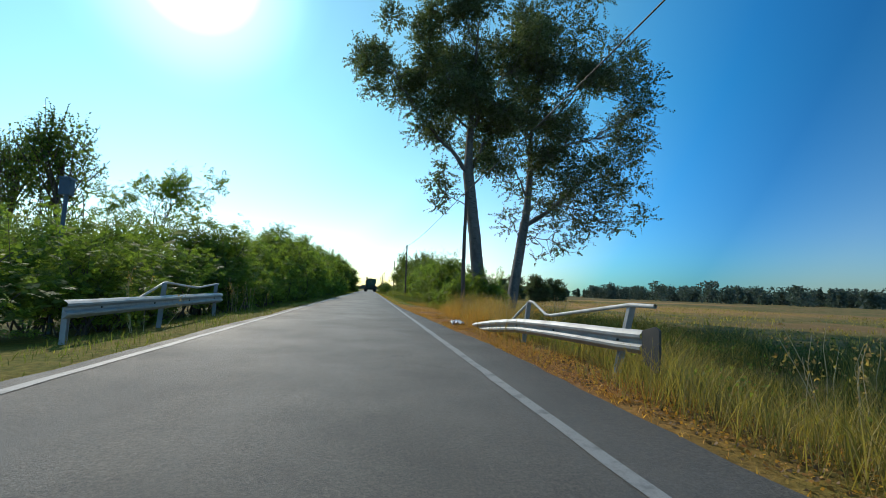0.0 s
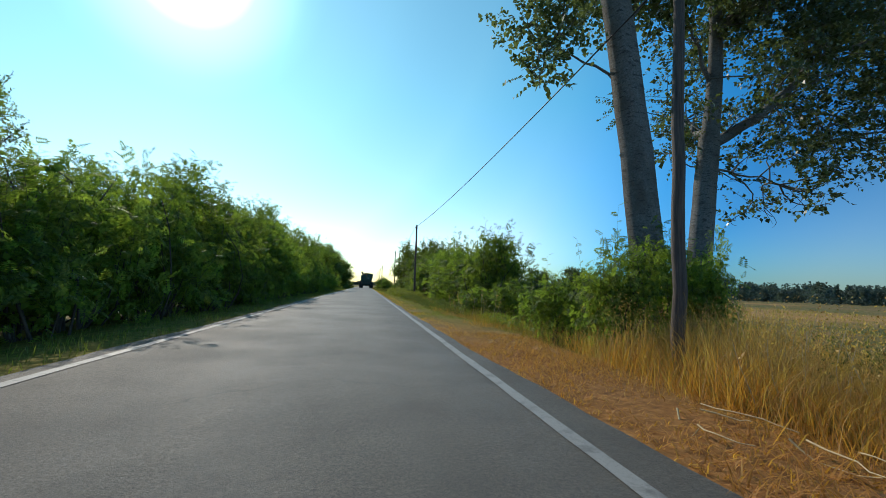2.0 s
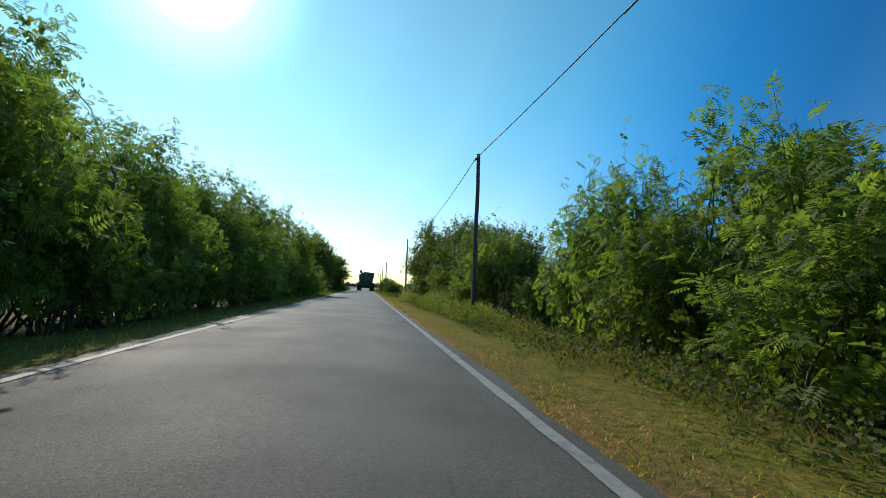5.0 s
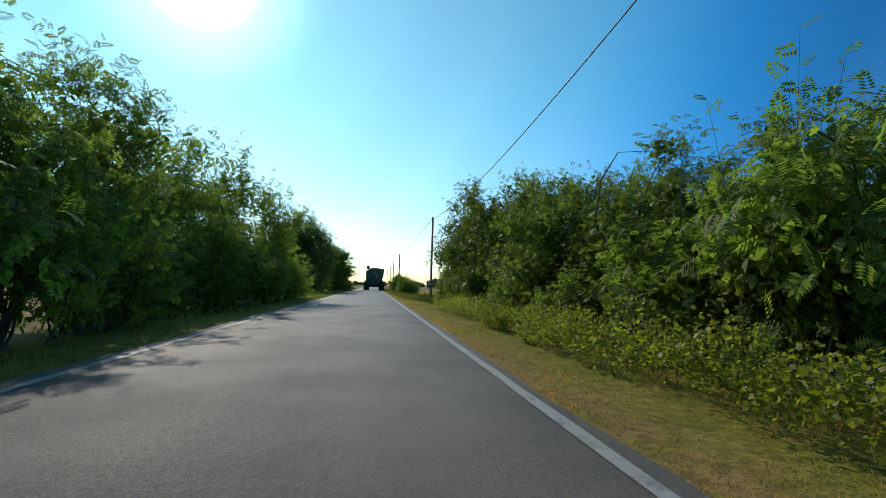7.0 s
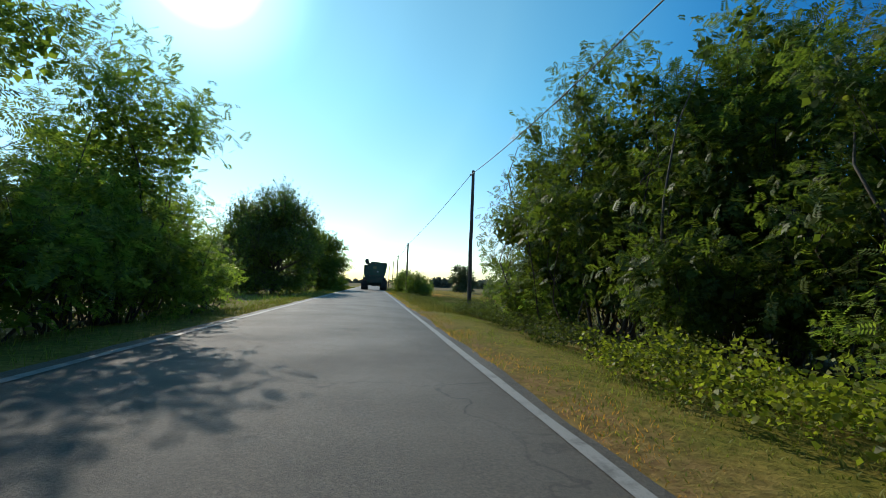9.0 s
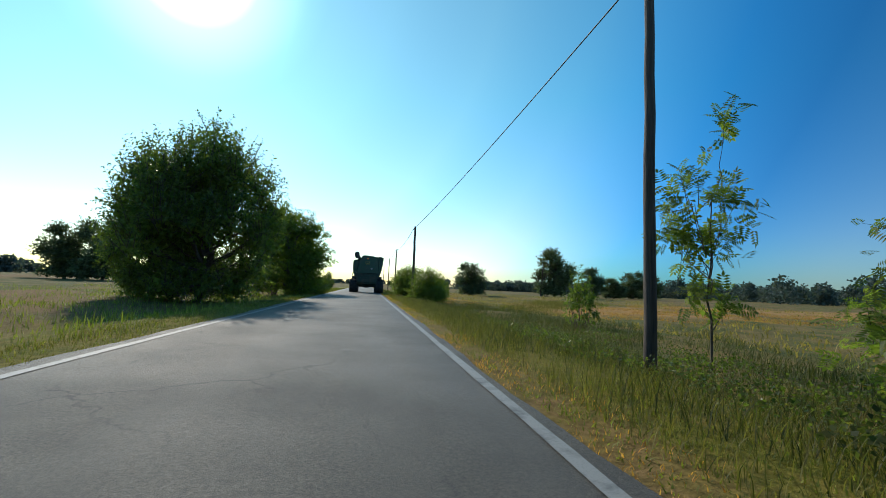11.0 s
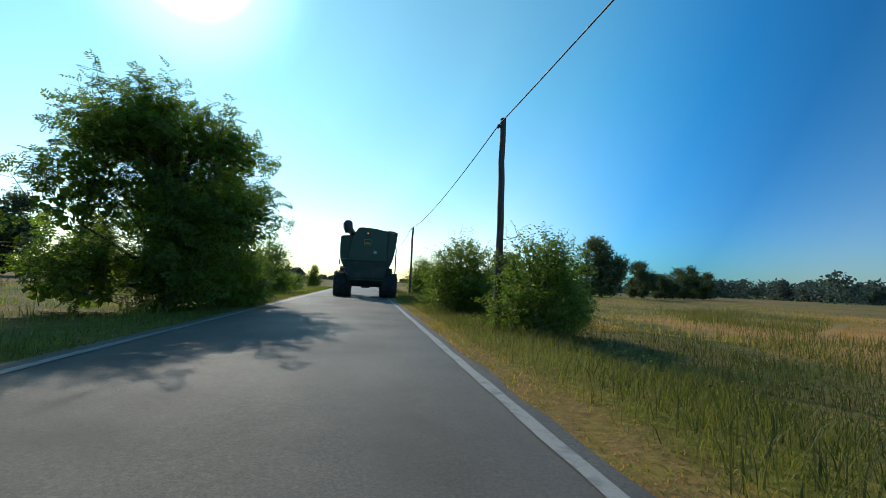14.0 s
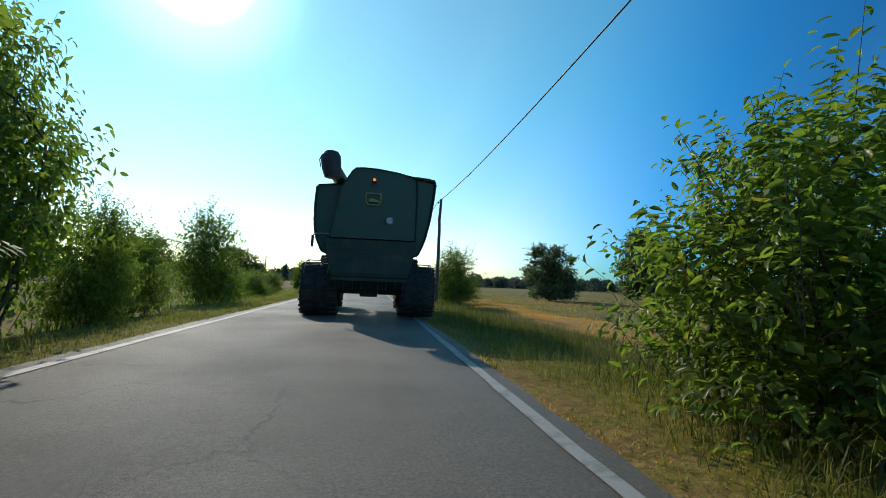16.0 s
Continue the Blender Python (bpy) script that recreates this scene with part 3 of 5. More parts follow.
def build_road():
    ys = np.arange(-40, 600, 0.5)
    rng = np.random.default_rng(5)
    jag = np.cumsum(rng.normal(size=(len(ys), 2)) * 0.03, 0)
    jag -= np.stack([np.convolve(jag[:, k], np.ones(25) / 25, "same") for k in (0, 1)], 1)
    cols = [EDGE_L - 0.1 + jag[:, 0] * 0.8, EDGE_L + jag[:, 0] * 0.8, np.full(len(ys), -2.2), np.full(len(ys), -0.9), np.full(len(ys), 0.4), road_edge(ys) + jag[:, 1] * 0.8, road_edge(ys) + 0.1 + jag[:, 1] * 0.8]
    zs = [-0.08, -0.012, 0.0, 0.012, 0.0, -0.012, -0.08]
    V = np.stack([np.stack([c, ys, np.full(len(ys), z)], 1) for c, z in zip(cols, zs)], 0)
    n = len(ys)
    i, j = np.meshgrid(np.arange(len(cols) - 1), np.arange(n - 1), indexing="ij")
    F = np.stack([i * n + j, (i + 1) * n + j, (i + 1) * n + j + 1, i * n + j + 1], -1).reshape(-1, 4)
    ob = new("road", mesh_of("road", V.reshape(-1, 3), F, M_ROAD, True))
    tagged(ob, "narrow worn grey asphalt country road", "road", kind="structure")
    for name, x in (("edge_line_right", LINE_R), ("edge_line_left", LINE_L)):
        w = 0.06
        a = x - w + rng.normal(size=n) * 0.006
        b = x + w + rng.normal(size=n) * 0.006
        z = np.full(n, -0.001)
        V = np.concatenate([np.stack([a, ys, z], 1), np.stack([b, ys, z], 1)])
        k = np.arange(n - 1)
        ln = new("road_marking", mesh_of(name, V, np.stack([k, k + n, k + n + 1, k + 1], 1), M_LINE))
        tagged(ln, "worn white painted line along the road edge", "road marking", kind="structure")


build_ground()
build_road()


# ---------------------------------------------------------------- combine harvester on the road
def wheel(parent, x, y, r, w, name):
    """A lugged tyre with its rim."""
    holder = part(name, None, None, parent)
    bm = bmesh.new()
    turned(bm, [(-w * 0.42, r * 0.6), (-w * 0.5, r * 0.72), (-w * 0.47, r * 0.9), (-w * 0.36, r * 0.95), (0, r * 0.965), (w * 0.36, r * 0.95), (w * 0.47, r * 0.9), (w * 0.5, r * 0.72), (w * 0.42, r * 0.6)], 40, "x", (x, y, r))
    part("tyre", bm, M_RUBBER, holder, "dusty black rubber tyre")
    n = 22
    for side in (1, -1):
        lug = bmesh.new()
        v = []
        for u, dt in ((0.02, 0.0), (0.5, 0.16)):
            for half in (-0.035, 0.035):
                for rr in (0.93, 1.0):
                    rad = r * (rr if u < 0.4 else rr - 0.03)
                    v.append(lug.verts.new((side * u * w, rad * math.cos(dt + half), rad * math.sin(dt + half))))
        fs = [lug.faces.new([v[i] for i in f]) for f in ((0, 1, 3, 2), (4, 6, 7, 5), (0, 4, 5, 1), (2, 3, 7, 6), (1, 5, 7, 3), (0, 2, 6, 4))]
        bmesh.ops.recalc_face_normals(lug, faces=fs)
        me = bpy.data.meshes.new("lug")
        lug.to_mesh(me)
        lug.free()
        me.materials.append(M_RUBBER)
        for k in range(n):
            part("lug", me, M_RUBBER, holder).matrix_basis = pose(x, y, r, 360 * (k + (0.5 if side > 0 else 0)) / n, 0, 0)
    bm = bmesh.new()
    s = 1 if x > 0 else -1
    turned(bm, [(-w * 0.3, r * 0.6), (w * 0.4, r * 0.61), (w * 0.3, r * 0.52), (w * 0.05, r * 0.42), (w * 0.05, r * 0.15), (w * 0.15, r * 0.13), (w * 0.15, 0.01)] if s > 0 else
           [(w * 0.3, r * 0.6), (-w * 0.4, r * 0.61), (-w * 0.3, r * 0.52), (-w * 0.05, r * 0.42), (-w * 0.05, r * 0.15), (-w * 0.15, r * 0.13), (-w * 0.15, 0.01)], 28, "x", (x, y, r))
    part("rim", bm, M_RIM, holder, "yellow steel rim")


def build_harvester(place):
    h = thing("combine_harvester", place, "dusty dark green combine harvester on the narrow road", "combine harvester")
    for s in (-1, 1):
        wheel(h, s * 1.34, 0.95, 0.74, 1.0, "wheel")
        wheel(h, s * 1.34, 4.6, 0.95, 0.8, "wheel")
    # chassis, axle and straw outlet
    bm = bmesh.new()
    box(bm, (-1.1, 0.8, 0.62), (1.1, 1.15, 0.86), 0.03)
    box(bm, (-0.25, 0.7, 0.55), (0.25, 1.2, 1.0), 0.04)
    for s in (-1, 1):
        prism(bm, [(0.8, 0.75), (5.2, 0.7), (5.2, 1.0), (0.8, 1.0)], 0.14, "x", s * 0.75 - 0.07, 0.01)
        box(bm, (s * 1.02 - 0.12, 0.75, 0.6), (s * 1.02 + 0.12, 1.2, 0.95), 0.03)
    part("rear_axle", bm, M_DARK_STEEL, h, "dark dusty steel rear axle and frame")
    bm = bmesh.new()
    # the hood tapers down to the straw outlet
    loft(bm, [[(-0.98, 0.15, 0.78), (0.98, 0.15, 0.78), (1.02, 2.2, 0.72), (-1.02, 2.2, 0.72)],
              [(-1.02, -0.05, 1.15), (1.02, -0.05, 1.15), (1.08, 2.4, 1.15), (-1.08, 2.4, 1.15)],
              [(-1.16, 0.03, 1.65), (1.16, 0.03, 1.65), (1.18, 2.5, 1.65), (-1.18, 2.5, 1.65)],
              [(-1.24, 0.06, 2.1), (1.24, 0.06, 2.1), (1.2, 2.5, 2.12), (-1.2, 2.5, 2.12)]])
    bmesh.ops.bevel(bm, geom=bm.edges[:], offset=0.03, segments=2, affect="EDGES")
    part("straw_hood", bm, M_HOOD, h, "dark steel straw hood with chopper")
    bm = bmesh.new()
    for k in range(9):
        x = -0.88 + k * 0.22
        prism(bm, [(-0.12, 0.74), (0.2, 0.78), (0.2, 1.0), (-0.05, 1.02)], 0.012, "x", x)
    box(bm, (-0.98, -0.1, 0.98), (0.98, 0.02, 1.06), 0.015)
    part("chopper_deflector", bm, M_HOOD, h, "row of steel deflector fins")
    bm = bmesh.new()
    for k in range(3):
        box(bm, (-0.95, -0.03 + 0.03 * k, 1.25 + k * 0.28), (0.95, 0.03 + 0.03 * k, 1.29 + k * 0.28), 0.01)
    part("hood_rib", bm, M_HOOD, h)
    # upper green body with side shields
    bm = bmesh.new()
    ring = lambda y, g: [(-1.3 * g, y, 1.7), (1.28 * g, y, 1.7), (1.46 * g, y, 2.1), (1.6 * g, y, 2.7), (1.68 * g, y, 3.3), (1.73 * g, y, 3.8), (1.02, y, 3.88), (-0.7, y, 3.62), (-1.52 * g, y, 3.52), (-1.55 * g, y, 3.0), (-1.54 * g, y, 2.5), (-1.49 * g, y, 2.12)]
    loft(bm, [ring(0.22, 0.96), ring(0.1, 1.0), ring(0.6, 1.0), ring(3.6, 1.0), ring(3.8, 0.98)])
    bmesh.ops.bevel(bm, geom=[e for e in bm.edges if abs(e.verts[0].co.y - e.verts[1].co.y) > 0.3], offset=0.06, segments=2, affect="EDGES")
    part("body", bm, M_GREEN_PAINT, h, "dusty dark green painted rear body")
    # rear engine hood
    bm = bmesh.new()
    rings = []
    for y, k in ((0.1, 0.975), (0.045, 0.985), (0.02, 1.0), (1.0, 1.0), (2.2, 0.97)):
        rings.append([(-1.12 * k, y, 2.12), (1.2 * k, y, 2.12), (1.2 * k, y, 3.5), (1.16 * k, y, 3.82), (1.0 * k, y, 3.91), (0.6 * k, y, 3.99), (0.1 * k, y, 4.05), (-0.28 * k, y, 4.06), (-0.5 * k, y, 4.04), (-0.6 * k, y, 3.95), (-0.86 * k, y, 3.5)])
    loft(bm, rings)
    part("engine_hood", bm, M_GREEN_PAINT, h, "dark green rounded rear engine hood")
    # hopper rim at the right
    part("tank_rim", tubes_mesh("tank_rim", [([(1.0, 0.14, 3.9), (1.4, 0.12, 3.88), (1.66, 0.12, 3.84), (1.71, 0.3, 3.82), (1.72, 3.4, 3.82)], 0.035)], M_DARK_STEEL), M_DARK_STEEL, h)
    part("tank_grab_bar", tubes_mesh("tank_grab_bar", [([(1.2, 0.3, 3.88), (1.22, 0.3, 3.95), (1.55, 0.3, 3.93), (1.57, 0.3, 3.86)], 0.025)], M_DARK_STEEL), M_DARK_STEEL, h)
    # unloading auger
    part("auger_tube", tubes_mesh("auger_tube", [([(-0.62, 2.6, 3.3), (-0.72, 1.4, 3.55), (-0.98, 0.3, 3.82), (-1.06, 0.05, 3.9)], 0.19)], M_GREEN_PAINT, 16), M_GREEN_PAINT, h, "green unloading auger tube")
    bm = bmesh.new()
    rings = []
    for a, zz, rr in ((-0.3, 3.68, 0.215), (0.1, 3.89, 0.25), (0.4, 4.14, 0.262), (0.4, 4.27, 0.245), (0.35, 4.37, 0.175), (0.3, 4.41, 0.06)):
        rings.append([(-1.12 - a * 0.1 + rr * math.cos(t), -0.1 + rr * 0.9 * math.sin(t), zz) for t in [2 * math.pi * k / 20 for k in range(20)]])
    loft(bm, rings)
    part("auger_spout", bm, M_DARK_STEEL, h, "dark rubber auger spout")
    part("auger_strap", tubes_mesh("auger_strap", [([(-1.4, -0.14, 4.24), (-1.44, -0.2, 4.11), (-1.4, -0.18, 3.91)], 0.014)], M_DARK_STEEL), M_DARK_STEEL, h)
    # rails and brackets
    part("service_rail", tubes_mesh("service_rail", [([(-0.62, 0.3, 3.55), (-0.6, 0.3, 3.82), (-0.5, 0.6, 3.84)], 0.018)], M_GALV), M_GALV, h)
    part("side_rail", tubes_mesh("side_rail", [([(-1.55, 0.08, 2.1), (-1.47, 0.06, 2.2), (-1.1, 0.01, 2.2)], 0.016)], M_GALV), M_GALV, h)
    bm = bmesh.new()
    box(bm, (-1.56, 0.04, 1.84), (-1.5, 0.12, 2.14), 0.012)
    part("lamp_bracket", bm, M_DARK_STEEL, h)
    for s in (-1, 1):
        part("mudguard", tubes_mesh("mudguard", [([(s * 1.1, 0.95 - 0.78 * math.cos(a), 0.74 + 0.78 * math.sin(a)) for a in np.linspace(0.5, 2.2, 8)], 0.02), ([(s * 1.72, 0.95 - 0.78 * math.cos(a), 0.74 + 0.78 * math.sin(a)) for a in np.linspace(0.5, 2.2, 8)], 0.02),
             ([(s * 1.1, 0.95, 1.52), (s * 1.72, 0.95, 1.52)], 0.016)], M_DARK_STEEL), M_DARK_STEEL, h)
    # decals and beacon
    bm = bmesh.new()
    o = [(-0.19, 0.17), (0.19, 0.17), (0.22, 0.13), (0.2, -0.1), (0.14, -0.17), (-0.14, -0.17), (-0.2, -0.1), (-0.22, 0.13)]
    i_ = [(u * 0.86, v * 0.84) for u, v in o]
    vo = [bm.verts.new((0.0 + u, -0.008, 3.2 + v)) for u, v in o]
    vi = [bm.verts.new((0.0 + u, -0.008, 3.2 + v)) for u, v in i_]
    for k in range(8):
        bm.faces.new((vo[k - 1], vo[k], vi[k], vi[k - 1]))
    prism(bm, [(-0.12, 3.12), (0.14, 3.12), (0.16, 3.16), (-0.04, 3.22), (-0.12, 3.19)], 0.006, "y", -0.014)
    part("emblem", bm, M_YELLOW, h, "small yellow outlined emblem")
    bm = bmesh.new()
    turned(bm, [(-0.012, 0.1), (-0.004, 0.1)], 28, "y", (0.46, 0.0, 2.64))
    disc = part("speed_sticker", bm, M_WHITE, h, "round white speed sticker")
    bm = bmesh.new()
    turned(bm, [(-0.016, 0.092), (-0.012, 0.092)], 28, "y", (0.46, 0.0, 2.64))
    part("sticker_ring", bm, M_BLACK, disc)
    bm = bmesh.new()
    turned(bm, [(-0.02, 0.078), (-0.016, 0.078)], 28, "y", (0.46, 0.0, 2.64))
    part("sticker_face", bm, M_WHITE, disc)
    txt = bpy.data.curves.new("digits", "FONT")
    txt.body, txt.size, txt.align_x, txt.align_y, txt.extrude = "25", 0.12, "CENTER", "CENTER", 0.001
    txt.materials.append(M_BLACK)
    tmp = new("digits", txt)
    me = bpy.data.meshes.new_from_object(tmp.evaluated_get(bpy.context.evaluated_depsgraph_get()))
    bpy.data.objects.remove(tmp)
    dig = part("digits", me, M_BLACK, disc)
    dig.matrix_basis = pose(0.46, -0.024, 2.64, 90, 0, 0)
    bm = bmesh.new()
    turned(bm, [(3.68, 0.035), (3.7, 0.04), (3.74, 0.035), (3.76, 0.012)], 16, "z", (0.0, -0.06, 0))
    part("beacon", bm, M_AMBER, h, "small lit amber warning lamp")
    bm = bmesh.new()
    box(bm, (-0.06, -0.1, 3.64), (0.06, 0.02, 3.68), 0.008)
    part("beacon_bracket", bm, M_DARK_STEEL, h)
    # cab and header frame ahead, mostly hidden
    bm = bmesh.new()
    loft(bm, [[(-0.95, 4.3, 2.0), (0.95, 4.3, 2.0), (0.95, 6.0, 2.0), (-0.95, 6.0, 2.0)], [(-0.95, 4.3, 3.4), (0.95, 4.3, 3.4), (0.95, 6.2, 3.4), (-0.95, 6.2, 3.4)], [(-0.9, 4.4, 3.55), (0.9, 4.4, 3.55), (0.9, 6.1, 3.55), (-0.9, 6.1, 3.55)]])
    part("cab", bm, M_GREEN_PAINT, h, "dark green driver's cab")
    return h


build_harvester(pose(0.06, 122.4 + 11.7, 0.0))


# ---------------------------------------------------------------- wires and poles
POLES = [(4.2, -14.0, 6.7, 0.3), (4.6, 21.9, 6.3, 0.4), (4.55, 57.8, 6.95, 0.0), (4.85, 93.0, 7.05, -0.3), (3.6, 119.9, 5.6, 0.0), (3.95, 147.5, 6.0, 0.4), (4.6, 180.0, 6.6, 0.0), (4.8, 214.0, 6.6, 0.0)]


def build_pole(x, y, h, lean):
    p = thing("utility_pole", pose(x, y, -0.3, 0, lean, 0), "dark weathered wooden utility pole in the grass verge", "utility pole", "poles along the road")
    zs = np.linspace(-0.6, h + 0.3, 12)
    rng = np.random.default_rng(int(abs(y)))
    pts = np.stack([0.012 * rng.normal(size=12), 0.012 * rng.normal(size=12), zs], 1)
    shaft = part("shaft", tubes_mesh("shaft", [(pts, np.linspace(0.112, 0.078, 12))], M_POLE, 14), M_POLE, p)
    bm = bmesh.new()
    turned(bm, [(h + 0.295, 0.084), (h + 0.32, 0.06), (h + 0.325, 0.01)], 14, "z", (pts[-1][0], pts[-1][1], 0))
    part("cap", bm, M_POLE, p)
    bm = bmesh.new()
    box(bm, (-0.13, -0.02, h + 0.05), (-0.07, 0.02, h + 0.13), 0.006)
    turned(bm, [(h + 0.02, 0.02), (h + 0.06, 0.03), (h + 0.1, 0.03), (h + 0.14, 0.015)], 10, "z", (-0.14, 0, 0))
    part("cable_clamp", bm, M_DARK_STEEL, p)
    return p


build_pole(-17.5, 200.0, 4.7, 0.0)
for q in POLES:
    build_pole(*q)
for (xa, ya, ha, _), (xb, yb, hb, _), sag in zip(POLES, POLES[1:], (0.55, 0.34, 0.84, 0.2, 0.42, 0.45, 0.5)):
    t = np.linspace(0, 1, 40)
    pts = np.stack([xa - 0.14 + (xb - xa) * t, ya + (yb - ya) * t, ha - 0.2 + (hb - ha) * t - 4 * sag * t * (1 - t)], 1)
    w = new("overhead_cable", tubes_mesh("overhead_cable", [(pts, 0.017)], M_CABLE, 6))
    tagged(w, "black overhead telephone cable hung between two poles", "cable", "cables between poles")
    s = tubes_mesh("cable_splice", [(pts[26:28] + (0, 0, -0.012), (0.022, 0.024))], M_CABLE, 6)
    part("splice", s, M_CABLE, w)


# ---------------------------------------------------------------- bridge rails
def beam(points, parent, name, label):
    """A W-section crash barrier beam along places (x, y, z of its middle), its face to +x or -x by the way it runs."""
    prof = [(-0.155, 0.0), (-0.13, 0.035), (-0.095, 0.075), (-0.06, 0.075), (-0.02, 0.02), (0.02, 0.02), (0.06, 0.075), (0.095, 0.075), (0.13, 0.035), (0.155, 0.0)]
    bm = bmesh.new()
    rings = []
    P = [Vector(p) for p in points]
    for k, p in enumerate(P):
        d = (P[min(k + 1, len(P) - 1)] - P[max(k - 1, 0)]).normalized()
        n = Vector((-d.y, d.x, 0)).normalized()
        outer = [p + n * o + Vector((0, 0, z)) for z, o in prof]
        inner = [p + n * (o - 0.006) + Vector((0, 0, z)) for z, o in reversed(prof)]
        rings.append(outer + inner)
    loft(bm, rings)
    return part(name, bm, M_GALV, parent, label)


def build_rail(name, place, pts, posts, pipe, flip, label):
    """A bent crash barrier with a pipe handrail on leaning posts."""
    r = thing(name, place, label, "guard rail", "rails of the small bridge")
    beam(pts if not flip else pts[::-1], r, "barrier_beam", "galvanised corrugated steel beam, dented")
    for x, y, z0, z1, lean in posts:
        bm = bmesh.new()
        prism(bm, [(-0.045, -0.035), (0.045, -0.035), (0.045, -0.025), (-0.035, -0.025), (-0.035, 0.025), (0.045, 0.025), (0.045, 0.035), (-0.045, 0.035)], z1 - z0, "z", 0)
        po = part("post", bm, M_GALV, r, "leaning galvanised steel post")
        po.matrix_basis = pose(x, y, z0, 0, lean[0], 0) @ pose(0, 0, 0, lean[1], 0, 0)
    rail = part("handrail", tubes_mesh("handrail", [(pipe, 0.03)], M_WHITE_PIPE, 10), M_WHITE_PIPE, r, "bent pale pipe handrail")
    for k in range(1, len(pts) - 1, 2):
        x, y, z = pts[k]
        s = 1 if flip else -1
        bm = bmesh.new()
        turned(bm, [(-0.012, 0.018), (0.012, 0.018)], 8, "x", (x + s * 0.03, y, z))
        part("bolt", bm, M_DARK_STEEL, r)
    return r


def end_plate(rail, x, y, z):
    """The flared dark terminal of a barrier beam."""
    bm = bmesh.new()
    prism(bm, [(y - 0.32, z - 0.26), (y - 0.24, z - 0.3), (y + 0.02, z - 0.19), (y + 0.02, z + 0.19), (y - 0.24, z + 0.26), (y - 0.32, z + 0.22)], 0.03, "x", x - 0.02, 0.006)
    part("end_plate", bm, M_DARK_STEEL, rail, "dark flared end plate")


R_PTS = [(3.38, 5.1, 0.44), (3.34, 5.6, 0.42), (3.28, 6.5, 0.4), (3.24, 7.5, 0.37), (3.2, 8.5, 0.33), (3.2, 9.4, 0.29), (3.16, 10.4, 0.2), (3.13, 11.4, 0.1), (3.12, 12.4, -0.01), (3.14, 13.2, -0.1), (3.24, 13.5, -0.14), (3.36, 13.7, -0.16)]
right_rail = build_rail("bridge_guard_rail", (0, 0, 0), R_PTS,
           [(3.44, 6.0, -0.5, 0.96, (3, 17)), (3.34, 9.5, -0.5, 0.88, (0, 17)), (3.24, 12.8, -0.6, 0.1, (0, 0))],
           [(3.5, 5.05, 0.9), (3.47, 5.55, 0.9), (3.45, 7.0, 0.73), (3.43, 8.1, 0.6), (3.42, 8.35, 0.6), (3.38, 8.95, 0.83), (3.37, 9.1, 0.84), (3.37, 9.7, 0.6), (3.38, 10.3, 0.36)], False,
           "dented galvanised guard rail with a bent pipe handrail beside the road")
end_plate(right_rail, 3.34, 5.05, 0.4)
L_PTS = [(-5.0, 8.0, 0.48), (-5.0, 9.0, 0.48), (-5.0, 10.0, 0.49), (-5.0, 11.0, 0.49), (-5.02, 12.0, 0.5), (-5.02, 13.0, 0.5), (-5.03, 14.0, 0.51), (-5.03, 15.0, 0.51), (-5.04, 15.7, 0.51)]
build_rail("bridge_guard_rail", (0, 0, 0), L_PTS,
           [(-5.12, 8.3, -0.5, 0.5, (0, 0)), (-5.12, 11.6, -0.5, 0.95, (0, -6)), (-5.12, 15.4, -0.5, 0.95, (0, 0))],
           [(-5.2, 10.6, 0.55), (-5.2, 11.9, 0.95), (-5.2, 12.1, 0.96), (-5.2, 13.9, 0.84), (-5.2, 14.2, 0.84), (-5.18, 15.5, 0.95), (-5.18, 15.8, 0.96)], True,
           "straight galvanised guard rail with a bent pipe handrail before the hedge")


# ---------------------------------------------------------------- box on a post
def build_post_box():
    b = thing("post_box", (-8.3, 13.0, -0.6), "grey-blue metal box on a thin post behind the hedge", "metal box")
    part("post", tubes_mesh("post", [([(0, 0, -0.2), (0, 0, 2.0), (0.01, 0, 3.9)], 0.05)], M_GREYBOX, 10), M_GREYBOX, b)
    bm = bmesh.new()
    box(bm, (-0.13, -0.11, 3.8), (0.13, 0.11, 4.22), 0.02)
    part("case", bm, M_GREYBOX, b)
    bm = bmesh.new()
    prism(bm, [(-0.16, 4.22), (0.16, 4.22), (0.12, 4.29), (-0.12, 4.29)], 0.28, "y", -0.14, 0.006)
    part("lid", bm, M_GREYBOX, b)


build_post_box()


# ---------------------------------------------------------------- plants
def locust_bush(seed, label, n=240, size=0.24, inner=1000, inner_size=0.15, leaf=FROND5):
    """A feathery false-acacia bush, 3 m tall."""
    rng = np.random.default_rng(seed)
    lobes = [(0, 0, 1.0, 1.1), (0, 0, 1.8, 0.8)]
    for k in range(7):
        a = 6.28 * k / 7 + rng.uniform(-0.4, 0.4)
        lobes.append((0.9 * math.cos(a), 0.9 * math.sin(a), rng.uniform(0.5, 1.9), rng.uniform(0.5, 0.8)))
    for k in range(5):
        a = rng.uniform(0, 6.28)
        lobes.append((0.6 * math.cos(a), 0.6 * math.sin(a), rng.uniform(2.0, 2.7), rng.uniform(0.28, 0.45)))
    limbs = [limb(rng, (rng.normal() * 0.2, rng.normal() * 0.2, -0.4), (l[0], l[1], l[2] + 0.3 * l[3]), 0.035, 0.01) for l in lobes]
    return plant("locust_bush", rng, lobes, limbs, leaf, size, (M_BARK, M_LOCUST), n, 0.6, 5, inner, inner_size, label, "bush", "roadside hedge", 0.45, 0.12, 0.004)


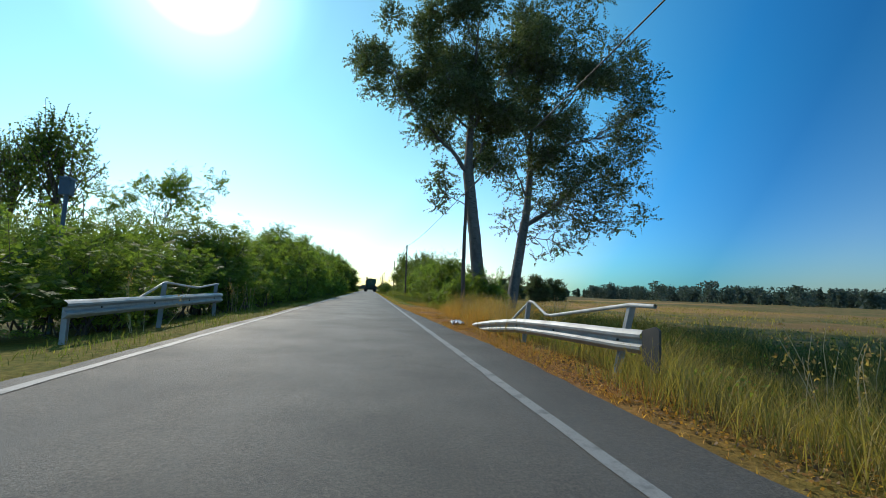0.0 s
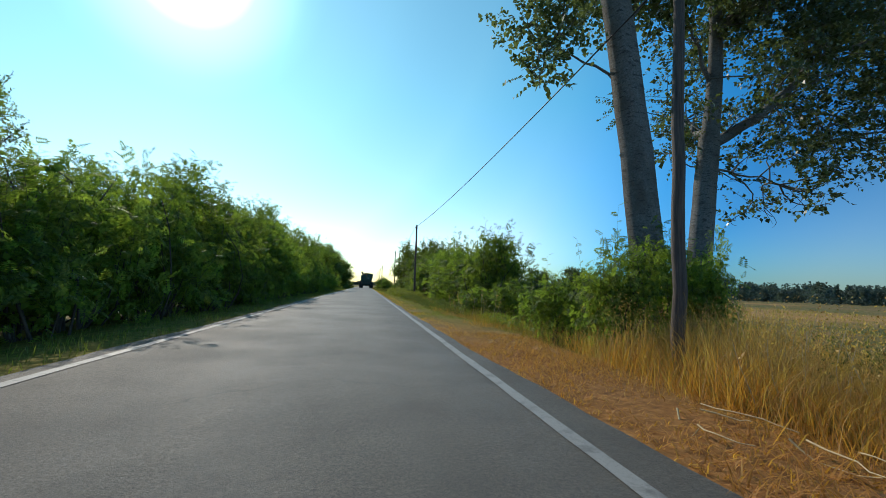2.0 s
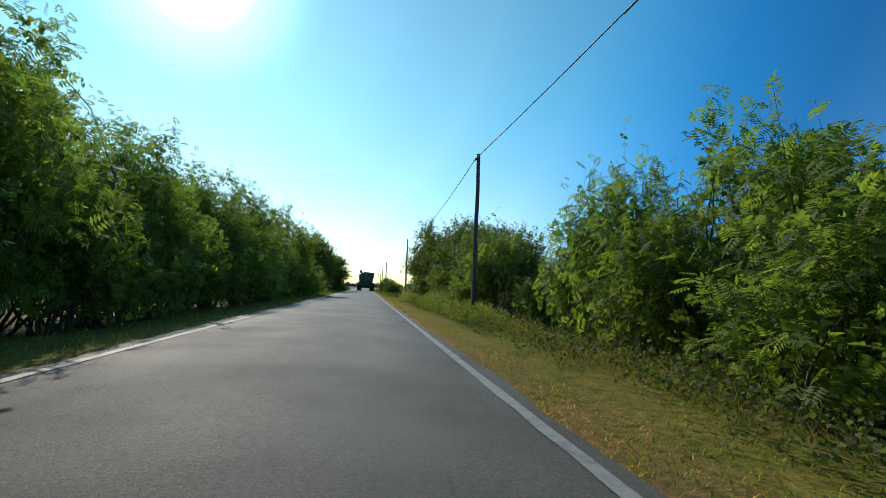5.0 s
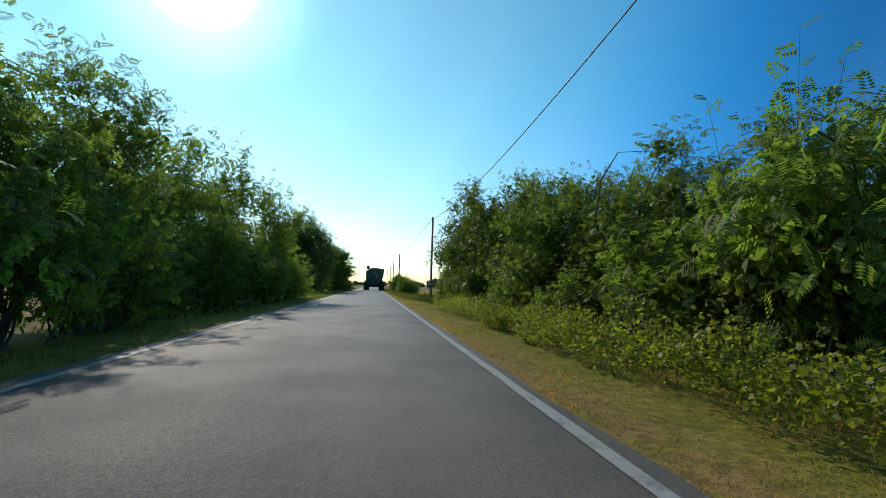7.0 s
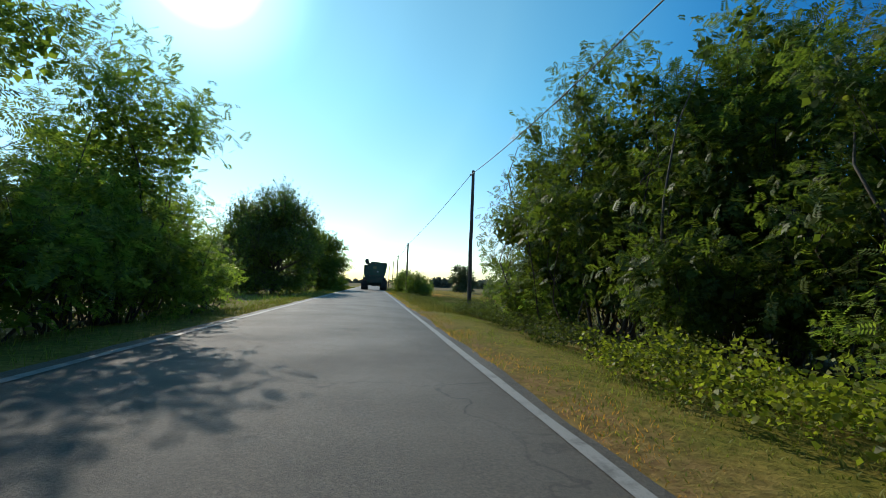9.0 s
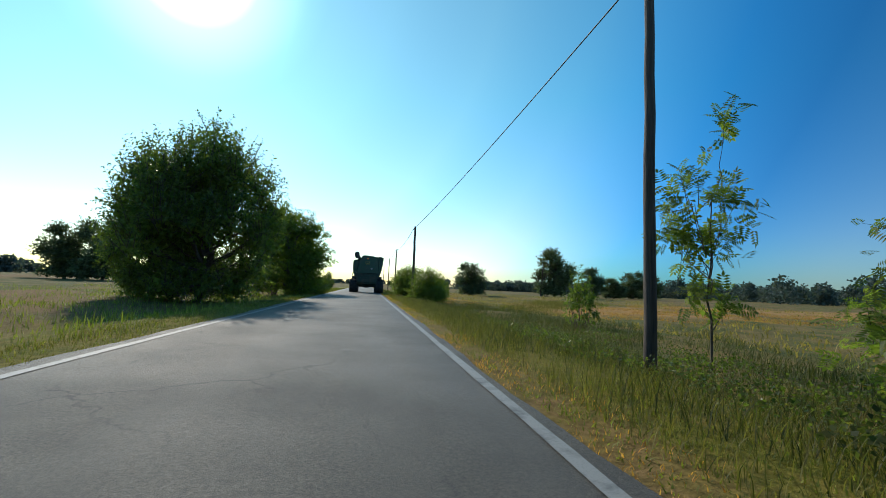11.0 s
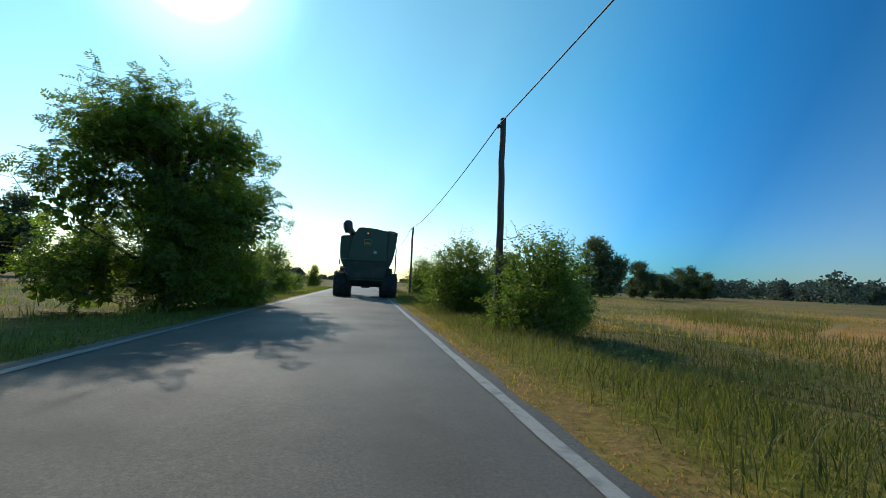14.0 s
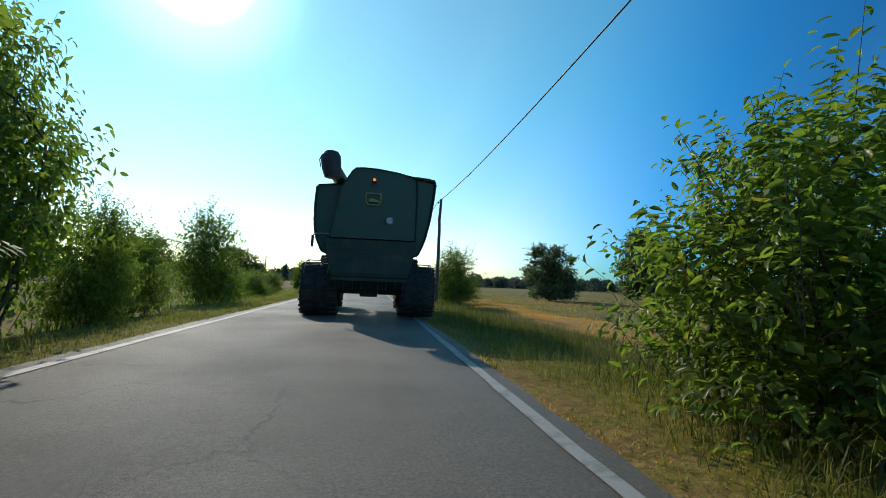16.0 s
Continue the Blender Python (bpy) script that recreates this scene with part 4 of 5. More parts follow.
def locust_tree(seed, label, mat=None, size=0.25, n=610, inner=3000, up=0.4, leader=0.12):
    """A feathery false-acacia tree of the thicket, 7 m tall, with several stems and a broken outline."""
    rng = np.random.default_rng(seed)
    lobes = [(0, 0, 1.6, 1.3), (0, 0, 3.2, 1.4), (0.1, 0, 4.6, 1.2)]
    for k in range(13):
        a = 6.28 * k * 5 / 13 + rng.uniform(-0.4, 0.4)
        z = rng.uniform(0.8, 5.6)
        r = 1.65 * math.sqrt(max(0.2, 1 - ((z - 2.8) / 3.9) ** 2))
        lobes.append((r * math.cos(a), r * math.sin(a), z, rng.uniform(0.5, 0.85)))
    for k in range(5):
        a = rng.uniform(0, 6.28)
        lobes.append((0.8 * math.cos(a), 0.8 * math.sin(a), rng.uniform(5.4, 6.6), rng.uniform(0.3, 0.5)))
    limbs = [limb(rng, (rng.normal() * 0.25, rng.normal() * 0.25, -0.4), (l[0] * 0.8, l[1] * 0.8, l[2]), 0.05, 0.008, 0.16) for l in lobes]
    return plant("locust_tree", rng, lobes, limbs, FROND5, size, (M_BARK, mat or M_LOCUST), n, 0.68, 5, inner, 0.17, label, "tree", "roadside hedge", up, leader, 0.004)


def broad_bush(seed, name, label, n_shoots=1150, leaf=0.088, inner=2600):
    """A bush of large oval leaves, 3 m tall."""
    rng = np.random.default_rng(seed)
    lobes = [(0, 0, 1.1, 1.1), (0.2, 0.1, 1.9, 0.75), (-0.45, 0, 2.3, 0.45), (0.35, 0.1, 2.5, 0.45), (-0.5, 0.3, 1.9, 0.55), (0.55, -0.3, 2.0, 0.6), (0.0, -0.4, 2.2, 0.5)]
    for k in range(7):
        a = 6.28 * k / 7 + rng.uniform(-0.3, 0.3)
        lobes.append((0.8 * math.cos(a), 0.8 * math.sin(a), rng.uniform(0.55, 1.6), rng.uniform(0.5, 0.75)))
        lobes.append((0.75 * math.cos(a + 0.4), 0.75 * math.sin(a + 0.4), 0.42, 0.42))
    limbs = [limb(rng, (rng.normal() * 0.15, rng.normal() * 0.15, -0.4), (l[0], l[1], l[2] + 0.3 * l[3]), 0.03, 0.008) for l in lobes]
    return plant(name, rng, lobes, limbs, FOLDED, leaf, (M_BARK, M_WALNUT), n_shoots, 0.5, 10, inner, leaf * 1.2, label, "bush", "", 0.5, 0.06, 0.003)


def round_tree(seed, name, label, mat, leaf=OVAL, size=0.19, n=4600, skirt=1.8, taper=0.0):
    """A dense broad tree, 9 m tall, leafed almost to the ground."""
    rng = np.random.default_rng(seed)
    lobes = [(0, 0, 4.6, 2.6 - 1.2 * taper), (0, 0, 6.4, 1.9 - 1.4 * taper)]
    for k in range(24):
        a = 6.28 * k * 7 / 24 + rng.uniform(-0.3, 0.3)
        z = 1.2 + 5.8 * rng.uniform() ** (1.0 + 1.2 * taper)
        r = 3.3 * math.sqrt(max(0.15, 1 - ((z - 4.3) / 4.6) ** 2)) * (1.0 - taper * z / 8.0) * (1.0 + taper * rng.uniform(-0.5, 0.5))
        lobes.append((r * math.cos(a), r * math.sin(a), z, rng.uniform(0.8, 1.35)))
    for k in range(8):
        a = 6.28 * k / 8
        lobes.append((skirt * math.cos(a), skirt * math.sin(a), rng.uniform(0.7, 1.3), rng.uniform(0.8, 1.15)))
    for k in range(5):
        a = rng.uniform(0, 6.28)
        lobes.append((1.1 * math.cos(a), 1.1 * math.sin(a), rng.uniform(7.4, 8.4), rng.uniform(0.5, 0.8)))
    if not taper:
        lobes += [(2.4 * math.cos(1.05 * k), 2.4 * math.sin(1.05 * k), 6.2 + 0.4 * (k % 2), 1.25) for k in range(6)]
    trunk = limb(rng, (0, 0, -0.5), (0.1, 0, 5.5), 0.24, 0.08, 0.03, 9)
    limbs = [trunk] + [limb(rng, (0.02 * l[2], 0, max(0.8, l[2] * 0.5)), (l[0] * 0.9, l[1] * 0.9, l[2]), 0.09, 0.02) for l in lobes[2:]]
    return plant(name, rng, lobes, limbs, leaf, size, (M_BARK, mat), n, 0.8, 8, int(8000 * (1 - 0.9 * taper)), 0.27, label, "tree", "", 0.4, 0.2, 0.01)


def poplar(name, x, y, stems, boughs, lobes, seed, label):
    """One of the two tall poplars: trunk and boughs by place, round leaves in clumps at the bough ends."""
    rng = np.random.default_rng(seed)
    limbs = [limb(rng, a, b, r0, r1, 0.008, 10, 0.0015) for a, b, r0, r1 in stems] + [limb(rng, a, b, r0, r1, 0.05, 8) for a, b, r0, r1 in boughs]
    for l in lobes:
        # each clump hangs on a side branch from the nearest place of a bough
        c, near = np.array(l[:3]), []
        for a, b, _, _ in boughs + stems[1:]:
            a, b = np.array(a), np.array(b)
            u = np.clip(np.dot(c - a, b - a) / np.dot(b - a, b - a) - 0.15, 0.1, 0.95)
            near.append(a + (b - a) * u)
        limbs.append(limb(rng, min(near, key=lambda q: np.linalg.norm(q - c)), c, 0.03, 0.01, 0.12))
        for _ in range(4):
            limbs.append(limb(rng, c, c + rng.normal(size=3) * l[3] * 0.5, 0.013, 0.004, 0.18))
    ob = plant(name, rng, lobes, limbs, ROUND, 0.13, (M_POPLAR_BARK, M_POPLAR), 8600, 0.65, 10, 4600, 0.15, label, "tree", "tall poplars", 0.0, 0.03, 0.007)
    ob.matrix_basis = Matrix.Translation((x, y, -0.4))
    return ob


def cluster(rng, centre, spread, n, lo, hi):
    return [tuple(np.array(centre) + rng.normal(size=3) * np.array(spread)) + (rng.uniform(lo, hi),) for _ in range(n)]


def build_poplars():
    rng = np.random.default_rng(41)
    lob = cluster(rng, (-4.5, 0, 14.9), (1.5, 1.5, 1.4), 13, 0.6, 1.05) + cluster(rng, (-2.2, 0, 13.0), (1.3, 1.5, 1.4), 11, 0.6, 1.0) + cluster(rng, (0.2, 0.2, 15.0), (1.9, 1.9, 1.9), 17, 0.7, 1.2) + \
        cluster(rng, (2.2, 0, 12.6), (1.1, 1.2, 1.3), 10, 0.6, 1.0) + cluster(rng, (-1.0, 0.4, 18.4), (3.0, 2.0, 1.2), 16, 0.7, 1.2) + cluster(rng, (-1.6, 0.2, 7.6), (0.5, 0.6, 0.6), 5, 0.3, 0.55) + \
        cluster(rng, (-2.6, 0, 11.1), (0.8, 0.8, 0.6), 6, 0.4, 0.75) + cluster(rng, (1.0, 0.4, 9.3), (0.7, 0.7, 0.8), 6, 0.35, 0.65)
    poplar("poplar_tree", 5.75, 25.0,
           [((0.75, 0, -0.3), (-0.35, 0, 8.6), 0.43, 0.34), ((-0.35, 0, 8.5), (0.1, 0.2, 18.5), 0.3, 0.05)],
           [((-0.35, 0, 8.5), (-2.9, 0, 11.2), 0.17, 0.06), ((-2.9, 0, 11.2), (-5.2, 0.3, 14.6), 0.07, 0.025), ((-0.35, 0, 8.4), (1.8, 0.6, 12.0), 0.17, 0.05), ((-0.1, 0.1, 11), (-2.4, 0.5, 13.8), 0.1, 0.03), ((0.0, 0.1, 11.5), (2.2, -0.4, 15.2), 0.1, 0.03),
            ((-0.05, 0, 6.2), (-1.9, 0.4, 7.3), 0.05, 0.015), ((0.0, 0.1, 12.5), (-1.4, 1.6, 18), 0.09, 0.03), ((-0.3, 0, 7.6), (1.1, 0.3, 9.4), 0.05, 0.02)],
           lob, 42, "tall poplar with a pale thick forked trunk, high open crown")
    lob = cluster(rng, (3.0, 0, 15), (2.4, 1.9, 1.9), 22, 0.7, 1.2) + cluster(rng, (6.2, 0, 12.0), (1.6, 1.5, 1.7), 17, 0.6, 1.1) + cluster(rng, (7.6, 0, 14.8), (1.1, 1.2, 1.7), 13, 0.6, 1.0) + cluster(rng, (7.3, 0, 9.0), (0.7, 1.0, 1.2), 10, 0.45, 0.85) + cluster(rng, (5.0, 0, 8.3), (1.2, 1.0, 1.0), 11, 0.5, 0.9) + \
        cluster(rng, (5.7, 0, 5.9), (0.8, 0.8, 0.6), 9, 0.35, 0.6) + cluster(rng, (3.4, 0.2, 4.3), (0.7, 0.7, 0.6), 8, 0.3, 0.6) + cluster(rng, (0.3, 0.2, 8.6), (0.6, 0.8, 1.4), 8, 0.4, 0.75) + cluster(rng, (1.4, 0, 12), (1.2, 1.3, 1.3), 11, 0.6, 1.0) + cluster(rng, (3.4, 0, 18.6), (2.8, 2.0, 1.0), 14, 0.7, 1.2) + cluster(rng, (4.3, 6.0, 8.9), (0.9, 1.2, 0.8), 10, 0.45, 0.85) + \
        cluster(rng, (0.2, 0, 13.4), (1.3, 1.3, 2.0), 15, 0.7, 1.2) + cluster(rng, (0.4, 0, 17.2), (1.5, 1.4, 1.2), 10, 0.7, 1.2) + cluster(rng, (3.6, 0, 11.2), (1.5, 1.3, 1.3), 12, 0.6, 1.1) + cluster(rng, (5.4, 0.2, 16.2), (1.4, 1.3, 1.4), 10, 0.7, 1.1) + \
        cluster(rng, (4.4, 0.1, 6.8), (1.3, 0.8, 0.6), 14, 0.35, 0.65) + cluster(rng, (2.0, 0.4, 5.3), (0.5, 0.5, 0.8), 7, 0.28, 0.5)
    poplar("poplar_tree", 8.95, 26.5,
           [((-0.35, 0, -0.3), (0.85, 0.6, 6.1), 0.38, 0.31), ((0.85, 0.6, 6.0), (1.2, 0.7, 12), 0.28, 0.16), ((1.2, 0.7, 12), (2.1, 0.8, 18), 0.15, 0.04)],
           [((0.85, 0.6, 5.9), (4.2, 0.3, 8.8), 0.2, 0.09), ((4.2, 0.3, 8.8), (7.0, 0, 9.8), 0.09, 0.03), ((2.6, 0.4, 7.4), (5.8, 0.2, 6.5), 0.07, 0.02), ((0.95, 0.6, 7.8), (0.0, 0.4, 9.6), 0.09, 0.03),
            ((0.85, 0.6, 6.2), (4.2, 5.6, 9.0), 0.12, 0.03), ((1.05, 0.6, 9.5), (5.8, 0.2, 12.3), 0.13, 0.04), ((1.1, 0.6, 10.5), (0.5, 0.4, 13.2), 0.1, 0.03), ((0.7, 0.5, 5.2), (3.1, 0.3, 4.8), 0.05, 0.015), ((1.3, 0.7, 12.5), (4.6, 0.2, 16), 0.1, 0.03)],
           lob, 43, "tall poplar with a dark leaning trunk and drooping side boughs")


build_poplars()

# prototypes stand at the first place they are used
LOCUSTS = [locust_bush(60 + k, "dense green locust bush with feathery leaves beside the road") for k in range(5)]
TALLS = [locust_tree(70 + k, "tall dense locust tree leafed to the ground beside the road") for k in range(4)]
THICKET = [locust_tree(80 + k, "tall dense locust tree with drooping feathery leaves in the thicket", M_THICKET, 0.22, 680, 4600, 0.15, 0.06) for k in range(3)]
used = set()


def put(proto, m, label=""):
    """The prototype itself the first time, copies of it after that."""
    if proto.name in used:
        ob = copy_thing(proto, m @ Matrix.Diagonal((*(1 / k for k in proto.scale), 1)))
    else:
        used.add(proto.name)
        proto.matrix_basis = m
        ob = proto
    if label:
        ob["label"] = label
    return ob


def left_hedge():
    """Bushes along the edge with trees behind them; single trees with gaps towards the far end."""
    rng = np.random.default_rng(7)
    prof_y = [8, 14, 24, 33, 42, 52, 62, 72, 85]
    prof_h = [2.4, 2.9, 4.2, 5.2, 5.7, 6.5, 6.9, 7.0, 7.0]
    y = 9.0
    while y < 86:
        h = min(4.0, 0.78 * float(np.interp(y, prof_y, prof_h))) * rng.uniform(0.75, 1.15) * (0.75 if y > 66 else 1.0)
        s = rng.uniform(0.85, 1.15) * (0.75 + 0.1 * h)
        put(LOCUSTS[rng.integers(5)], placed(-5.0 - 1.0 * s - (1.0 if y < 17 else 0.0) + rng.normal() * 0.25, y, -0.35, s, h / 2.9, rng.uniform(0, 6.28)))
        y += 2.05 * s
    y = 11.0
    while y < 66:
        h = float(np.interp(y, prof_y, prof_h)) * rng.uniform(0.82, 1.14)
        if h < 4.0:
            s = h / 3.0
            put(LOCUSTS[rng.integers(5)], placed(-8.6 + rng.normal() * 0.4, y, -0.4, s, s, rng.uniform(0, 6.28)))
            y += 2.0 * s
        else:
            s = rng.uniform(0.85, 1.1)
            put(TALLS[rng.integers(4)], placed(-7.9 + rng.normal() * 0.5, y, -0.4, s, h / 6.9, rng.uniform(0, 6.28)))
            y += 3.4 * s


left_hedge()
for x, y, s, sz in ((-7.6, 68.6, 1.0, 1.1), (-7.4, 72.6, 1.05, 1.0), (-7.9, 79.0, 1.1, 1.14), (-6.3, 83.0, 1.05, 1.02), (-9.8, 86.4, 1.0, 0.9), (-12.4, 81.0, 1.2, 1.05), (-7.8, 88.0, 0.6, 0.72)):
    put(TALLS[int(x * 10 + y * 10) % 4], placed(x, y, -0.4, s, sz, (x * 7.3 + y * 3.1) % 6.28), "tall single locust tree standing over the hedge")
# bushes at the right: x, y, width, height
for x, y, s, sz in ((5.0, 35.4, 0.75, 0.5), (6.3, 34.2, 0.75, 0.55), (7.6, 36.0, 0.85, 0.5), (7.2, 39.6, 1.25, 1.55), (9.6, 37.0, 0.8, 0.48), (8.2, 42.0, 1.4, 1.45), (6.5, 44.8, 1.2, 1.32), (5.9, 41.0, 1.05, 0.92), (5.3, 43.6, 1.0, 0.88), (7.2, 46.8, 1.15, 1.5), (5.7, 47.6, 0.95, 1.1),
                    (4.9, 23.8, 0.6, 0.82), (6.3, 24.2, 0.7, 0.86), (4.7, 26.5, 0.55, 0.6), (7.8, 25.9, 0.42, 0.6), (7.0, 24.0, 0.42, 0.8), (5.8, 28.5, 0.55, 0.44), (7.4, 30.0, 0.6, 0.40),
                    (6.5, 50.2, 1.1, 1.6), (8.6, 50.5, 1.1, 1.5), (6.9, 53.0, 0.9, 1.2), (8.4, 55.2, 0.9, 0.66), (7.4, 57.4, 0.85, 0.66), (9.6, 58.5, 1.0, 0.70),
                    (6.4, 60.8, 1.15, 1.46), (5.6, 63.6, 0.95, 0.92), (5.9, 68.6, 0.75, 0.6), (6.0, 74.6, 0.8, 0.62), (5.4, 78.2, 0.55, 0.75), (5.9, 84.4, 0.7, 0.55), (5.6, 87.0, 0.8, 0.70), (-5.9, 87.6, 0.8, 1.0), (7.4, 90.0, 1.0, 0.70)):
    rot = (x * 7.3 + y * 3.1) % 6.28
    put(LOCUSTS[int(x * 10 + y * 10) % 5], placed(x, y, -0.4, s, sz, rot), "green locust bush with bright backlit feathery leaves")
for x, y, s, sz in ((8.2, 62.6, 0.85, 0.71), (7.2, 65.4, 0.9, 0.76), (10.2, 66.0, 0.95, 0.78), (7.8, 69.4, 0.8, 0.84), (10.6, 71.0, 1.05, 0.92), (7.0, 72.4, 1.0, 0.91), (7.3, 76.2, 0.85, 0.86), (10.8, 76.5, 1.2, 1.05), (6.7, 79.2, 1.05, 1.08),
                    (10.6, 81.5, 1.2, 1.25), (6.4, 82.6, 1.05, 1.2), (6.2, 85.6, 1.0, 1.1), (10.0, 87.0, 1.1, 1.1), (7.0, 88.4, 0.9, 0.95), (6.6, 61.4, 0.62, 0.6), (8.9, 79.4, 1.0, 1.2), (9.6, 84.2, 1.1, 1.2)):
    put(THICKET[int(x * 10 + y * 10) % 3], placed(x, y, -0.4, s, sz, (x * 7.3 + y * 3.1) % 6.28))

# broad-leaved bushes by the fourth pole and after
B1 = broad_bush(21, "broad_leaved_bush", "bushy green shrub with large oval leaves in the verge")
B2 = broad_bush(22, "broad_leaved_bush", "bushy green shrub with large oval leaves in the verge")
put(B1, placed(4.5, 119.2, -0.3, 1.0, 0.9, 0.4))
put(B2, placed(5.6, 120.6, -0.4, 0.8, 0.8, 2.0))
put(B2, placed(3.78, 125.4, -0.3, 1.22, 1.02, 1.0), "large bushy green shrub with big oval leaves, some reddish")
put(B1, placed(5.2, 126.4, -0.4, 0.7, 0.6, 3.0))
put(B1, placed(4.5, 124.4, -0.4, 0.72, 0.5, 5.2), "low bushy green shrub at the foot of a larger one")
B3 = broad_bush(23, "broad_leaved_bush", "small sparse shrub with oval leaves in the dry grass", 110, 0.2, 130)
put(B3, placed(6.9, 124.7, -0.4, 0.42, 0.66, 0.9))
put(B3, placed(8.6, 102.6, -0.4, 0.55, 0.72, 2.1))
put(B1, placed(5.4, 149.5, -0.4, 1.25, 1.25, 2.4))
put(B2, placed(6.6, 155.0, -0.4, 1.0, 1.0, 5.0))
put(B2, placed(-6.9, 130.6, -0.4, 1.45, 2.15, 5.4), "tall green shrub with oval leaves at the road edge")
put(B1, placed(-6.2, 128.6, -0.4, 0.8, 0.7, 2.9))
put(B1, placed(-5.9, 133.0, -0.4, 0.7, 1.0, 1.1))
put(B2, placed(-6.9, 136.5, -0.4, 0.95, 0.95, 3.3))
put(B1, placed(-6.6, 142.0, -0.4, 1.05, 1.4, 4.1), "slim green shrub with oval leaves at the road edge")
put(B2, placed(-7.2, 146.0, -0.4, 0.8, 0.65, 0.2))
put(B1, placed(-7.0, 151.0, -0.4, 0.8, 0.6, 2.2))
put(B2, placed(-7.4, 157.0, -0.4, 0.8, 0.6, 1.2))
put(B1, placed(-7.0, 170.0, -0.4, 0.8, 1.1, 1.9))

# larger trees at the left and thicket trees
T1 = round_tree(31, "broad_tree", "dense dark green broad tree leafed to the ground", M_TREE)
T2 = round_tree(32, "locust_tree", "dense feathery locust tree leafed to the ground", M_LOCUST, FROND4, 0.34, 1200, 2.7, 0.45)
put(T1, placed(-8.9, 111.8, -0.4, 1.04, 1.04, 0.3), "large round dark green tree leafed to the ground")
put(T1, placed(-11.8, 113.6, -0.4, 0.62, 0.78, 2.6), "broad dark green tree close behind a larger one")
put(T2, placed(-6.5, 124.4, -0.4, 0.98, 0.86, 1.3))
put(TALLS[1], placed(-8.6, 129.6, -0.4, 0.82, 0.95, 3.9), "tall locust tree with feathery leaves behind the shrubs")


# slim young tree near the third pole
def young_tree():
    rng = np.random.default_rng(77)
    lobes = cluster(rng, (0, 0, 3.1), (0.35, 0.35, 0.5), 6, 0.25, 0.4) + cluster(rng, (-0.3, 0, 2.2), (0.3, 0.3, 0.3), 4, 0.2, 0.3) + cluster(rng, (0, 0, 1.3), (0.2, 0.2, 0.4), 3, 0.15, 0.25)
    limbs = [limb(rng, (0, 0, -0.4), (0.05, 0, 3.4), 0.035, 0.012, 0.04, 9)] + [limb(rng, (0, 0, l[2] * 0.7), l[:3], 0.015, 0.005) for l in lobes]
    t = plant("young_locust_tree", rng, lobes, limbs, FROND5, 0.28, (M_BARK, M_LOCUST), 70, 0.45, 6, 60, 0.12, "slim young locust tree with a thin bare stem", "tree", "", 0.4, 0.1)
    t.matrix_basis = placed(6.9, 94.0, -0.4, 1.0, 1.05, 0.0)


young_tree()


def open_tree():
    """A lone locust with bare stems and an open feathery crown above the hedge."""
    rng = np.random.default_rng(78)
    lobes = cluster(rng, (0, 0, 6.9), (1.4, 1.2, 0.45), 9, 0.45, 0.8) + cluster(rng, (0.4, 0, 5.6), (1.9, 1.5, 0.5), 11, 0.4, 0.75) + cluster(rng, (-0.6, 0, 4.3), (1.2, 1.0, 0.4), 6, 0.35, 0.6)
    limbs = [limb(rng, (0, 0, -0.4), (0.1, 0, 4.2), 0.1, 0.06, 0.03, 9)] + [limb(rng, (0.1, 0, rng.uniform(2.4, 4.2)), l[:3], 0.035, 0.008) for l in lobes]
    t = plant("locust_tree", rng, lobes, limbs, FROND5, 0.36, (M_BARK, M_LOCUST), 210, 0.65, 6, 420, 0.14, "slender locust tree with an open feathery crown above the hedge", "tree", "", 0.3, 0.1)
    t.matrix_basis = placed(-12.2, 26.6, -0.4, 0.85, 0.95, 0.0)


open_tree()


def far_tree(seed, tall, label, n=1500, leaf=0.24, inner=4600, inner_size=0.42, mat=None):
    """A distant tree of large leaf clumps, 10 m tall."""
    rng = np.random.default_rng(seed)
    lobes = []
    lobes += [(0, 0, z, 1.3 if tall else 2.0) for z in (1.6, 3.4, 5.2, 6.8)]
    for k in range(34):
        z = rng.uniform(0.5, 8.8)
        r = (2.0 if tall else 3.6) * math.sqrt(max(0.1, 1 - ((z - 4.4) / 5.4) ** 2))
        a = rng.uniform(0, 6.28)
        lobes.append((r * 0.8 * math.cos(a), r * 0.8 * math.sin(a), z, rng.uniform(0.9, 1.5)))
    limbs = [limb(rng, (0, 0, -0.5), (0, 0, 7), 0.25, 0.06, 0.03)] + [limb(rng, (0, 0, l[2] * 0.6), l[:3], 0.08, 0.02) for l in lobes]
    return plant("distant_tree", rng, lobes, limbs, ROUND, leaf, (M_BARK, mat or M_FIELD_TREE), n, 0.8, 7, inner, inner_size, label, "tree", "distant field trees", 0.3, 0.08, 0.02)


